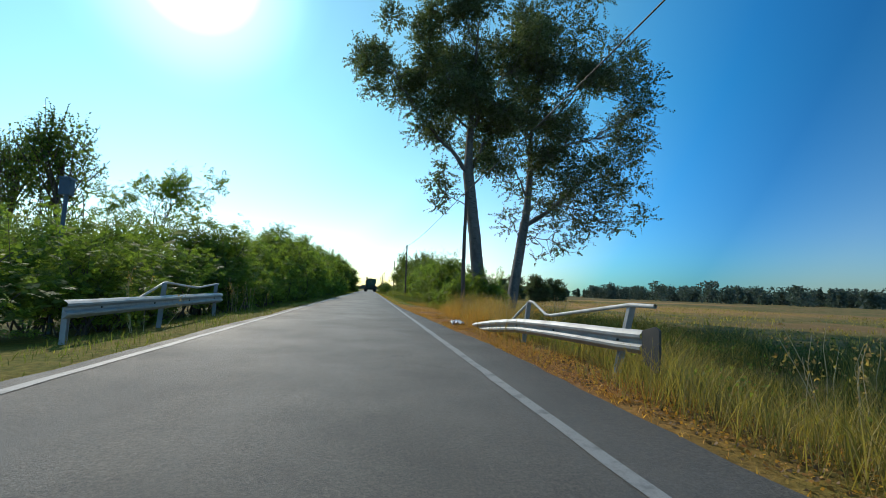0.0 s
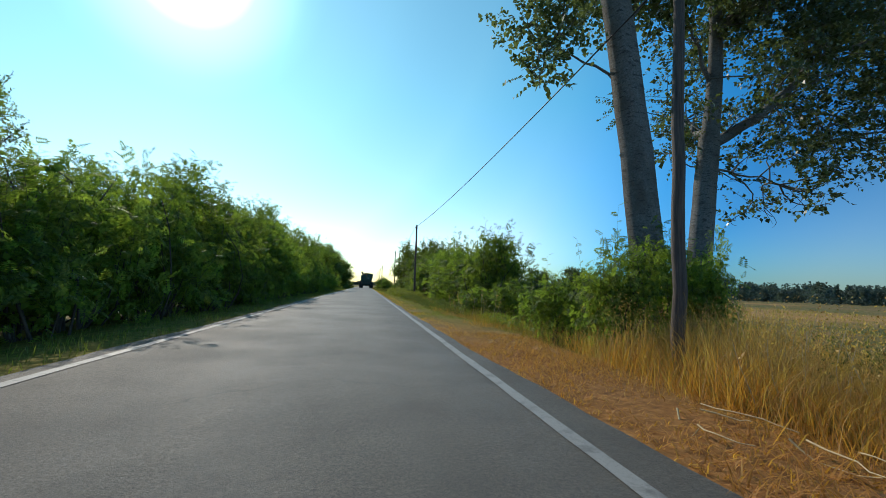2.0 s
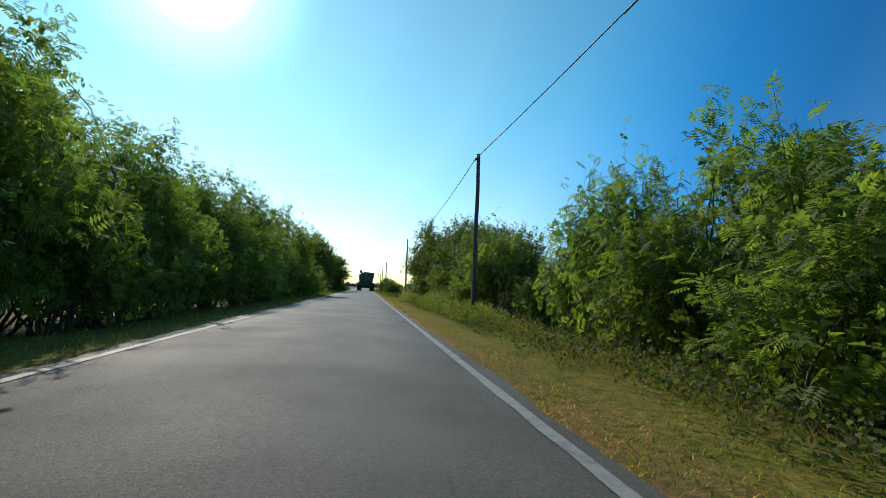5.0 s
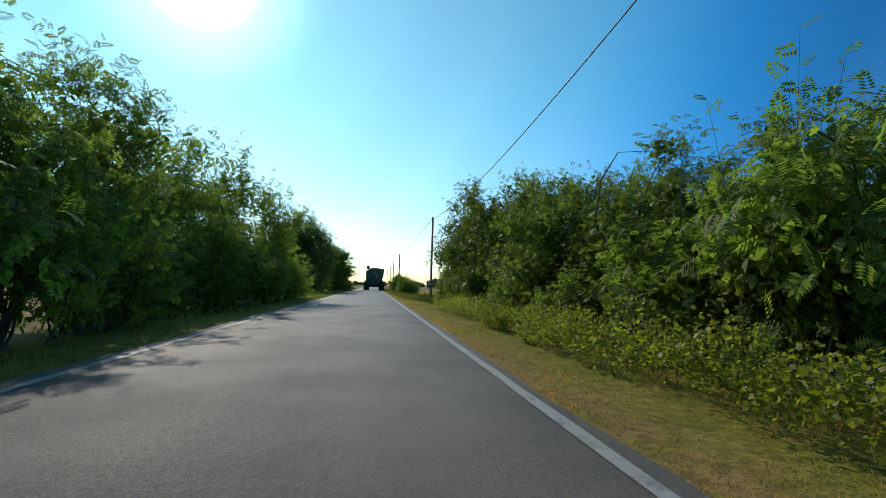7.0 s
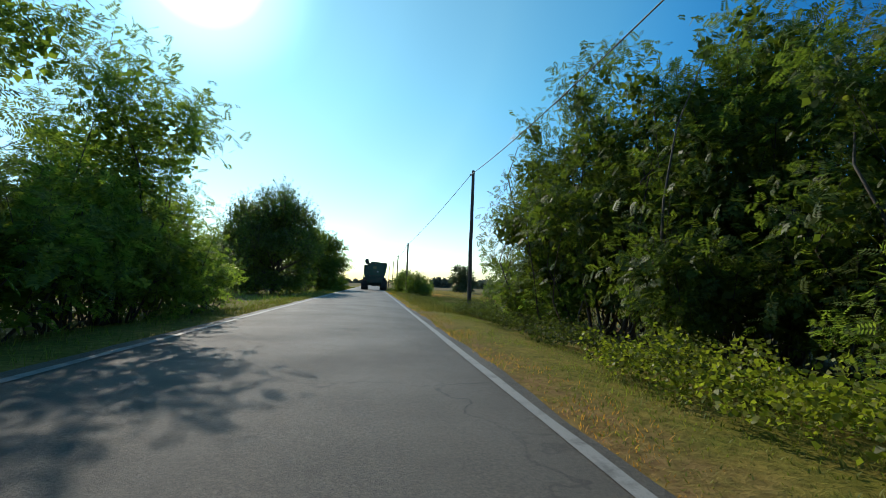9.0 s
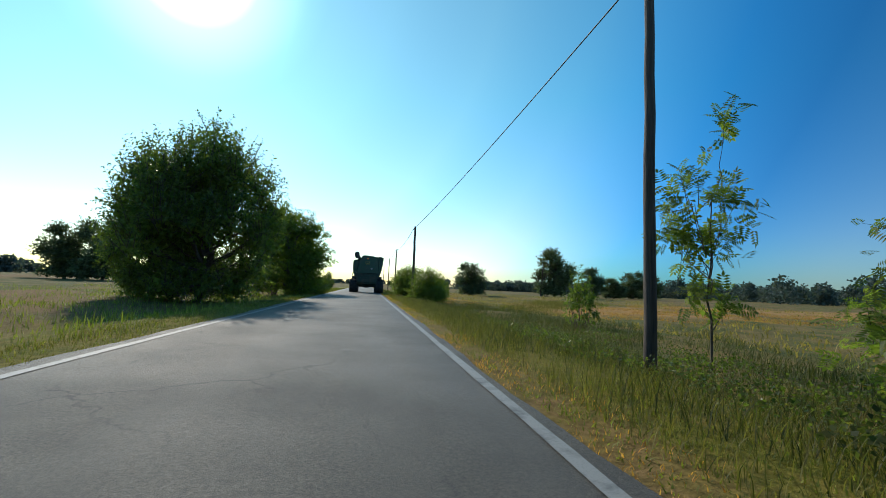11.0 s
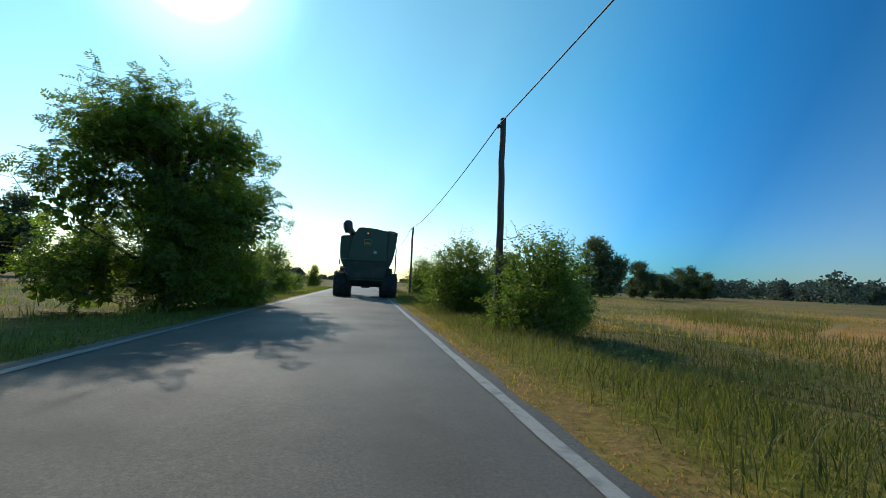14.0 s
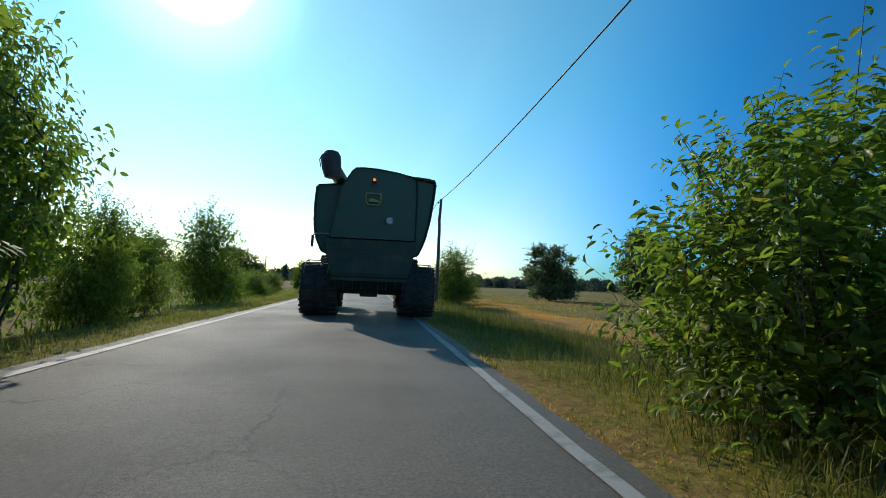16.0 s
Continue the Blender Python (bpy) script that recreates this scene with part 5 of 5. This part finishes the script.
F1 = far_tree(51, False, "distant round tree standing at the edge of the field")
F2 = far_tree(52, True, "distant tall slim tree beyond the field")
F3 = far_tree(53, True, "tall airy poplar standing in the field behind the hedge", 1500, 0.17, 500, 0.3, M_TREE)
for proto, x, y, s, sz in ((F1, 19.9, 168, 0.8, 0.62), (F1, 47.0, 190, 1.35, 1.22), (F1, 63.0, 200, 0.9, 0.85), (F1, 72.0, 204, 1.0, 0.6), (F1, 82.0, 210, 1.1, 0.85), (F1, 91.0, 214, 1.0, 0.75),
                           (F3, -49, 76, 2.1, 2.75), (F3, -58, 80, 1.8, 2.5), (F3, -62, 68, 2.0, 2.7), (F1, -46, 172, 1.3, 1.1), (F1, -54, 176, 1.3, 1.0), (F2, -40, 180, 1.2, 0.9), (F1, -34, 195, 1.1, 0.7), (F1, -26, 215, 1.3, 0.7),
                           (F1, 33, 96, 0.7, 0.55), (F1, 40, 90, 0.7, 0.5), (F1, 30, 75, 0.6, 0.5)):
    put(proto, placed(x, y, -0.5, s, sz, (x * 1.7 + y) % 6.28))


def bare_tree():
    """A dead tree: bare upright branches that fork twice."""
    rng = np.random.default_rng(54)
    root = thing("dead_tree", (43.0, 189.0, -0.5), "bare grey dead tree with thin upright branches", "tree")
    tubes = [limb(rng, (0, 0, -0.3), (0.2, 0, 4.0), 0.2, 0.13, 0.04)]
    for k in range(7):
        a = np.array([0.05 * k, 0, 1.6 + 0.4 * k])
        b = a + np.array([rng.normal() * 1.3, rng.normal() * 1.3, rng.uniform(3.0, 5.6)])
        tubes.append(limb(rng, a, b, 0.1, 0.035, 0.06))
        for _ in range(5):
            c = a + (b - a) * rng.uniform(0.35, 0.95)
            tubes.append(limb(rng, c, c + np.array([rng.normal() * 0.6, rng.normal() * 0.6, rng.uniform(0.6, 1.6)]), 0.045, 0.015, 0.08))
    part("trunk", tubes_mesh("trunk", tubes, M_BARK, 5), M_BARK, root)


bare_tree()


def build_treeline():
    """Far woods round the fields: rounded crowns of several lobes, some slim and tall, leafed to the ground; distance
    haze is in the leaf colour.
    """
    rng = np.random.default_rng(9)
    P, S = [], []
    for k in range(560):
        a = rng.uniform(-0.8, 1.15)
        d = rng.uniform(330, 420) if rng.uniform() < 0.8 else rng.uniform(250, 330)
        if -0.06 < a < 0.75 and d < 330:
            d += 90
        if abs(a) < 0.12:
            d += 330
        h = rng.uniform(6.5, 12) * (1.25 if a > 0.55 else 0.8) * (0.85 if a < 0 else 1.0)
        w = h * (rng.uniform(0.16, 0.22) if rng.uniform() < 0.25 else rng.uniform(0.38, 0.65))
        c = np.array([d * math.sin(a), 60 + d * math.cos(a), -0.5])
        for q in range(7):
            u = (0.15, 0.42, 0.68)[q] if q < 3 else rng.uniform(0.15, 0.8)
            spread = 0.15 if q < 3 else 0.5 * (1.1 - u)
            o = np.array([rng.normal() * w * spread, rng.normal() * w * spread, h * u])
            r = np.array([w, w, h * 0.3]) * (0.95 if q < 3 else rng.uniform(0.5, 0.75)) * (1.15 - 0.5 * u)
            m = 72 if q < 3 else 38
            P.append(c + o + unit(rng.normal(size=(m, 3))) * rng.uniform(0.55, 1.0, (m, 1)) * r)
            S.append(rng.uniform(0.9, 1.7, m))
    P, S = np.concatenate(P), np.concatenate(S)
    keep = P[:, 2] > -0.6
    P, S = P[keep], S[keep]
    me = leaves_mesh("treeline", P, unit(rng.normal(size=P.shape)), unit(rng.normal(size=P.shape) + np.array([0, -0.3, 0.4])), S, ROUND, M_FAR_HAZED)
    tagged(new("treeline", me), "distant dark belt of trees along the horizon, bluish haze in the leaf colour", "woods", kind="stuff")


build_treeline()


# ---------------------------------------------------------------- grasses
def blades_mesh(name, rng, x, y, height, width, lean, mat):
    """Grass blades: bent tapered strips at places x, y."""
    n = len(x)
    z = ground_height(x, y) - 0.02
    a = rng.uniform(0, 6.28, n)
    dx, dy = np.cos(a), np.sin(a)
    b = a + rng.normal(size=n) * 0.6 + 1.57
    l = height * lean * rng.uniform(0.2, 1.3, n)
    base = np.stack([x, y, z], 1)
    side = np.stack([dx, dy, np.zeros(n)], 1) * (width / 2)[:, None]
    out = np.stack([np.cos(b), np.sin(b), np.zeros(n)], 1)
    mid = base + out * (l * 0.35)[:, None] + np.stack([0 * x, 0 * x, height * 0.6], 1)
    tip = base + out * l[:, None] + np.stack([0 * x, 0 * x, height], 1)
    V = np.stack([base - side, base + side, mid + side * 0.75, mid - side * 0.75, tip], 1).reshape(-1, 3)
    o = np.arange(n) * 5
    return mesh_of(name, V, [np.stack([o, o + 1, o + 2, o + 3], 1), np.stack([o + 3, o + 2, o + 4], 1)], mat)


def patchy(rng, n, x0, x1, y0, y1, scale=0.6, cut=0.0, skew=1.0):
    """Places strewn over a strip in patches."""
    x = x0 + (x1 - x0) * rng.uniform(0, 1, n) ** skew
    y = rng.uniform(y0, y1, n)
    f = np.sin(x * 2.1 * scale + 3 * np.sin(y * 0.7 * scale)) + np.sin(y * 1.7 * scale + 2 * np.sin(x * 1.3 * scale)) + rng.normal(size=n) * 0.6
    k = f > cut
    return x[k], y[k]


def grass(name, label, mat, n, box_, h, w, lean, seed, scale=0.6, cut=-0.6, skew=1.0, where=None):
    rng = np.random.default_rng(seed)
    x, y = patchy(rng, n, *box_, scale, cut, skew)
    if where is not None:
        k = where(x, y, rng)
        x, y = x[k], y[k]
    hh = rng.uniform(h[0], h[1], len(x)) * (0.68 + 0.32 * np.sin(x * 1.9 + 1.1 * np.sin(y * 0.8)) * np.sin(y * 1.3 + 0.9 * np.sin(x)))
    ob = new(name, blades_mesh(name, rng, x, y, hh, rng.uniform(w[0], w[1], len(x)), lean, mat))
    tagged(ob, label, "grass", kind="stuff")


FIELD_EDGE = lambda x, y, r: (x < 7.0 + 0.5 * np.sin(y * 0.4)) | (y < 121 + r.normal(size=len(x)) * 1.5)
grass("verge_grass", "short green grass along the road verge", M_GREEN_GRASS, 70000, (1.68, 4.0, 30, 135), (0.03, 0.1), (0.008, 0.016), 1.0, 101, 0.5, -2.2, 1.15)
grass("verge_grass", "short dry yellow grass at the asphalt edge", M_ORANGE_STRAW, 34000, (1.6, 2.35, -4, 160), (0.03, 0.1), (0.006, 0.013), 0.9, 102, 1.3, -0.4, 1.6, lambda x, y, r: x > road_edge(y) - 0.03)
grass("verge_grass", "short grass along the hedge foot", M_GREEN_GRASS, 22000, (-5.6, -3.5, -4, 160), (0.05, 0.25), (0.007, 0.016), 0.6, 103, 0.9, -1.2, 1.0)
grass("verge_grass", "short yellow-green grass beside the road edge", M_MIX_GRASS, 20000, (-4.7, -3.45, 84, 165), (0.04, 0.16), (0.008, 0.016), 0.8, 113, 0.8, -1.6)
grass("dry_tall_grass", "tall golden dry grass beside the bridge rail", M_DRY_GRASS, 30000, (2.9, 6.2, 13.5, 25), (0.25, 1.25), (0.004, 0.011), 0.95, 104, 0.9, -0.2, 1.0, lambda x, y, r: x > 3.75 + 1.0 * np.clip((y - 20) / 4, 0, 1) + r.normal(size=len(x)) * 0.4)
grass("dry_tall_grass", "thick orange-brown dry grass beside the bridge rail", M_ORANGE_STRAW, 28000, (2.7, 5.6, 13.5, 25), (0.2, 1.0), (0.004, 0.01), 1.1, 114, 0.9, -0.6, 1.0, lambda x, y, r: x > 3.45 + 1.0 * np.clip((y - 20) / 4, 0, 1) + r.normal(size=len(x)) * 0.3)
grass("dry_tall_grass", "tufts of dry grass between the verge and the bushes", M_ORANGE_STRAW, 5000, (2.9, 5.4, 27, 37), (0.1, 0.45), (0.003, 0.007), 1.1, 115, 1.1, 0.3, 1.0)
grass("cut_straw", "flattened orange-brown cut straw on the verge", M_ORANGE_STRAW, 28000, (1.65, 3.9, 4, 26), (0.03, 0.15), (0.007, 0.015), 2.8, 105, 0.9, -1.4, 1.0, lambda x, y, r: x > road_edge(y) + 0.03)
grass("dry_tall_grass", "tallest pale golden oat grass by the poplars", M_DRY_GRASS, 12000, (3.9, 6.8, 17, 23.8), (0.8, 1.6), (0.004, 0.009), 0.6, 136, 0.9, -0.3, 1.0)
grass("dry_tall_grass", "tall golden grass between the poplars and the field", M_ORANGE_STRAW, 9000, (6.3, 10.5, 19.5, 28), (0.4, 1.15), (0.005, 0.011), 0.9, 139, 0.8, 0.1, 1.1)
grass("tall_weeds", "tall dark green weeds behind the dry grass", M_DITCH_GRASS, 30000, (5.4, 12.5, 4, 23), (0.3, 0.95), (0.006, 0.014), 0.6, 137, 0.6, -0.9, 1.2)
grass("tall_weeds", "tall straw coloured weeds beyond the verge", M_FIELD_GRASS, 46000, (3.6, 13, -4, 62), (0.2, 0.8), (0.005, 0.013), 0.6, 106, 0.6, -0.5, 1.2)
grass("tall_weeds", "tall olive meadow weeds in the ditch", M_DITCH_GRASS, 36000, (4.2, 12, 88, 155), (0.15, 0.55), (0.005, 0.013), 0.9, 107, 0.6, -0.3, 1.3, lambda x, y, r: FIELD_EDGE(x, y, r))
grass("meadow_green", "lush green weeds in the roadside ditch", M_DITCH_GRASS, 56000, (2.1, 9.5, 88, 155), (0.12, 0.5), (0.006, 0.015), 0.7, 108, 0.5, -1.2, 1.15, lambda x, y, r: (x > 2.15 + 0.15 * np.sin(y * 0.5) + r.uniform(size=len(x)) * 0.7) & FIELD_EDGE(x, y, r))
grass("meadow_green", "fine olive and straw coloured grass beside the mown strip", M_MIX_GRASS, 38000, (2.05, 5.5, 88, 140), (0.08, 0.42), (0.004, 0.009), 0.8, 118, 0.5, -2.0, 1.2)
grass("field_grass", "golden field grass", M_FIELD_GRASS, 46000, (11, 60, -4, 190), (0.12, 0.4), (0.03, 0.07), 0.7, 109, 0.15, -0.5, 1.5, lambda x, y, r: ~((x > 13) & (x < 24) & (y > 106) & (y < 126)))
grass("stubble", "short orange straw stubble on a cut patch of field", M_ORANGE_STRAW, 46000, (12, 42, 108, 140), (0.06, 0.2), (0.014, 0.03), 0.8, 119, 0.4, -1.2, 1.0, lambda x, y, r: x > 0.9 * (y - 101) + 1.5 * np.sin(y * 0.5))
grass("stubble", "short orange straw stubble along the field edge", M_ORANGE_STRAW, 22000, (7.0, 10.8, 122, 165), (0.05, 0.16), (0.01, 0.022), 0.8, 120, 0.4, -1.6)
grass("field_grass", "tall brown and olive grass left standing in the field", M_MIX_GRASS, 30000, (8, 30, 110, 140), (0.25, 0.7), (0.012, 0.024), 0.6, 125, 0.3, -1.6, 1.0, lambda x, y, r: (x < 0.86 * (y - 101) + 1.5 * np.sin(y * 0.5)) & (x > 0.6 * (y - 101) + r.normal(size=len(x)) * 0.8) & (x > 9.8 + r.normal(size=len(x)) * 0.9))
grass("left_meadow", "green meadow grass behind the hedge", M_GREEN_GRASS, 22000, (-30, -5.2, 95, 175), (0.15, 0.45), (0.015, 0.035), 0.6, 110, 0.4, -1.0, 0.6)
grass("near_weeds", "tall seeding weeds by the bridge", M_FIELD_GRASS, 34000, (2.45, 9, -3, 12), (0.25, 0.85), (0.005, 0.011), 0.7, 111, 0.8, -0.7, 1.0, lambda x, y, r: (x > 3.5) | ((y < 5.5) & (x > 2.6)) | (r.uniform(size=len(x)) < 0.08))


def seed_heads(n, box_, z0, z1, seed):
    """Loose drooping oat spikelets over the tallest dry grass."""
    rng = np.random.default_rng(seed)
    x, y = patchy(rng, n // 6, *box_, 0.9, -0.3)
    top = ground_height(x, y) + rng.uniform(z0, z1, len(x))
    P = np.repeat(np.stack([x, y, top], 1), 6, 0) + rng.normal(size=(len(x) * 6, 3)) * (0.035, 0.035, 0.09)
    A = unit(rng.normal(size=P.shape) * (0.5, 0.5, 0.3) + (0, 0, -0.7))
    N = unit(rng.normal(size=P.shape))
    ob = new("seed_heads", leaves_mesh("seed_heads", P, A, N, rng.uniform(0.02, 0.035, len(P)), OVAL, M_DRY_GRASS))
    tagged(ob, "pale drooping seed heads over the tall dry grass", "grass", kind="stuff")


seed_heads(9000, (3.9, 6.7, 17, 23.6), 0.6, 1.15, 138)


def vines(name, label, n, box_, h, seed, mat=None, size=(0.07, 0.14)):
    """Low creeping plants: leaves heaped over the verge."""
    rng = np.random.default_rng(seed)
    x, y = patchy(rng, n, *box_, 0.9, -0.7)
    f = 0.6 + 0.3 * np.sin(x * 2.3 + y * 0.9) * np.sin(y * 1.4 - x) + 0.25 * np.sin(y * 5.1 + 3 * x) * np.sin(x * 6.3 - y)
    z = ground_height(x, y) + h * f * rng.uniform(0.1, 1.0, len(x)) ** 0.6
    P = np.stack([x, y, z], 1)
    A = unit(rng.normal(size=P.shape) * (1, 1, 0.5))
    N = unit(np.array([0, 0, 0.6]) + rng.normal(size=P.shape) * 0.8)
    ob = new(name, leaves_mesh(name, P, A, N, rng.uniform(*size, len(x)), ROUND, mat or M_VINE))
    tagged(ob, label, "dead leaves" if "litter" in name else "creeper", kind="stuff")


vines("creeping_vines", "low yellow-green creeping vines before the bushes", 40000, (2.75, 5.4, 52, 68), 0.95, 121, None, (0.035, 0.075))
vines("creeping_vines", "low yellow-green creeping vines before the thicket", 22000, (2.8, 5.2, 66, 77), 0.8, 122, None, (0.035, 0.075))
# darker weed leaves on this stretch stand in for the thicket's shade
vines("creeping_vines", "low creepers under the thicket, its shade put into their dark green colour", 16000, (3.2, 5.4, 76, 89), 0.7, 130, M_WEED, (0.035, 0.08))
vines("creeping_vines", "low green creepers at the foot of the third pole", 9000, (3.6, 8.0, 88, 100), 0.4, 123, M_WALNUT, (0.03, 0.065))
vines("creeping_vines", "low green creepers beside the hedge bushes", 8000, (4.0, 5.6, 30, 37), 0.45, 124, None, (0.03, 0.065))

vines("broad_weeds", "low leafy dark green weeds before the field", 9000, (4.2, 9.5, 24, 36), 0.5, 126, M_WALNUT, (0.035, 0.08))
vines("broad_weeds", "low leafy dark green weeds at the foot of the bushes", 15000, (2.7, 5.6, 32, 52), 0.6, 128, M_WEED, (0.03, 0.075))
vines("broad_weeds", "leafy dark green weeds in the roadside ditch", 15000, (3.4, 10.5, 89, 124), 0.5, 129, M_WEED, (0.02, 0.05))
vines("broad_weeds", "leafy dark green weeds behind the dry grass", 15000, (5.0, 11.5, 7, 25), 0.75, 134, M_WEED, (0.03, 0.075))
vines("broad_weeds", "low leafy green weeds by the bridge", 6000, (3.7, 8.0, 0, 13), 0.45, 127, M_WALNUT, (0.03, 0.07))

vines("dry_litter", "dry brown leaves and straw lying on the verge", 7000, (2.35, 3.6, 2, 18), 0.05, 131, M_ORANGE_STRAW, (0.012, 0.04))
vines("dry_litter", "grey-brown dead leaves lying on the verge", 4500, (2.35, 3.5, 2, 18), 0.04, 132, M_DEAD_LEAF, (0.015, 0.05))


# ---------------------------------------------------------------- dry seed stalks, litter and sticks
def seed_stalks(seed, x, y, n, h):
    rng = np.random.default_rng(seed)
    o = thing("dry_weed", (x, y, float(ground_height(np.array(x), np.array(y)))), "tall pale dry weed stalks with seed heads", "weed", "dry weeds in the verge")
    tubes, P = [], []
    for _ in range(n):
        b = rng.normal(size=2) * 0.22
        t = np.array([b[0] * 1.6 + rng.normal() * 0.12, b[1] * 1.6 + rng.normal() * 0.12, h * rng.uniform(0.7, 1.1)])
        q, r = limb(rng, (b[0], b[1], -0.1), t, 0.007, 0.003, 0.04, 5)
        tubes.append((q, r))
        for u in rng.uniform(0.55, 1.0, 16):
            P.append(q[0] + (t - q[0]) * u + rng.normal(size=3) * 0.035)
    part("stalk", tubes_mesh("stalk", tubes, M_STRAW, 5), M_STRAW, o)["kind"] = "stuff"
    P = np.array(P)
    part("seed_head", leaves_mesh("seed_head", P, unit(rng.normal(size=P.shape) + (0, 0, 0.8)), unit(rng.normal(size=P.shape)), rng.uniform(0.03, 0.07, len(P)), OVAL, M_DRY_GRASS), M_DRY_GRASS, o)["kind"] = "stuff"


for k, (x, y, n, h) in enumerate(((4.9, 3.6, 7, 1.1), (5.5, 4.6, 6, 1.2), (6.3, 3.4, 8, 1.15), (4.4, 13.8, 8, 1.2), (4.9, 15.5, 9, 1.3), (5.6, 17.0, 9, 1.35), (6.8, 15.4, 8, 1.2), (7.6, 17.2, 8, 1.3), (3.9, 16.4, 9, 0.95), (4.2, 17.8, 10, 1.1), (4.9, 18.6, 10, 1.25), (4.3, 19.6, 9, 1.0), (5.9, 19.4, 10, 1.3), (6.9, 19.8, 9, 1.25), (5.2, 21.0, 9, 1.2), (7.9, 20.6, 9, 1.2), (8.8, 18.8, 9, 1.1), (6.4, 22.0, 8, 1.1), (4.3, 31.5, 6, 1.2), (7.5, 29.6, 6, 1.4),
                                  (5.4, 56.0, 6, 1.9), (6.2, 57.3, 6, 2.0), (-5.0, 10.5, 5, 1.3), (-4.9, 17.0, 6, 1.1), (-4.7, 18.4, 6, 0.9), (3.9, 33.6, 6, 0.9))):
    seed_stalks(200 + k, x, y, n, h)


def build_litter():
    rng = np.random.default_rng(3)
    bm = bmesh.new()
    bmesh.ops.create_grid(bm, x_segments=14, y_segments=10, size=0.5)
    for v in bm.verts:
        p = v.co.copy()
        v.co = Vector((p.x * 0.35, p.y * 0.6, 0.05 + 0.09 * noise.noise(p * 5.0) + 0.05 * noise.noise(p * 13.0) + 0.04 * max(0, p.y)))
    bmesh.ops.solidify(bm, geom=bm.faces[:], thickness=0.004)
    o = thing("plastic_scrap", (2.62, 13.4, 0.0), "crumpled white plastic scrap lying on the dry verge", "litter")
    part("sheet", bm, M_PLASTIC, o)
    o = thing("dry_branch", (2.75, 19.0, 0.0), "bare pale fallen branch lying on cut straw", "branch")
    tubes = []
    for k in range(7):
        a = rng.uniform(-0.6, 0.9)
        s = np.array([rng.uniform(-0.3, 0.5), rng.uniform(-0.8, 0.8), 0.03])
        tubes = [limb(rng, s, s + np.array([math.sin(a), -math.cos(a), 0.04]) * rng.uniform(0.4, 0.9), 0.008, 0.003)]
        part("twig", tubes_mesh("twig", tubes, M_STRAW, 6), M_STRAW, o)


build_litter()
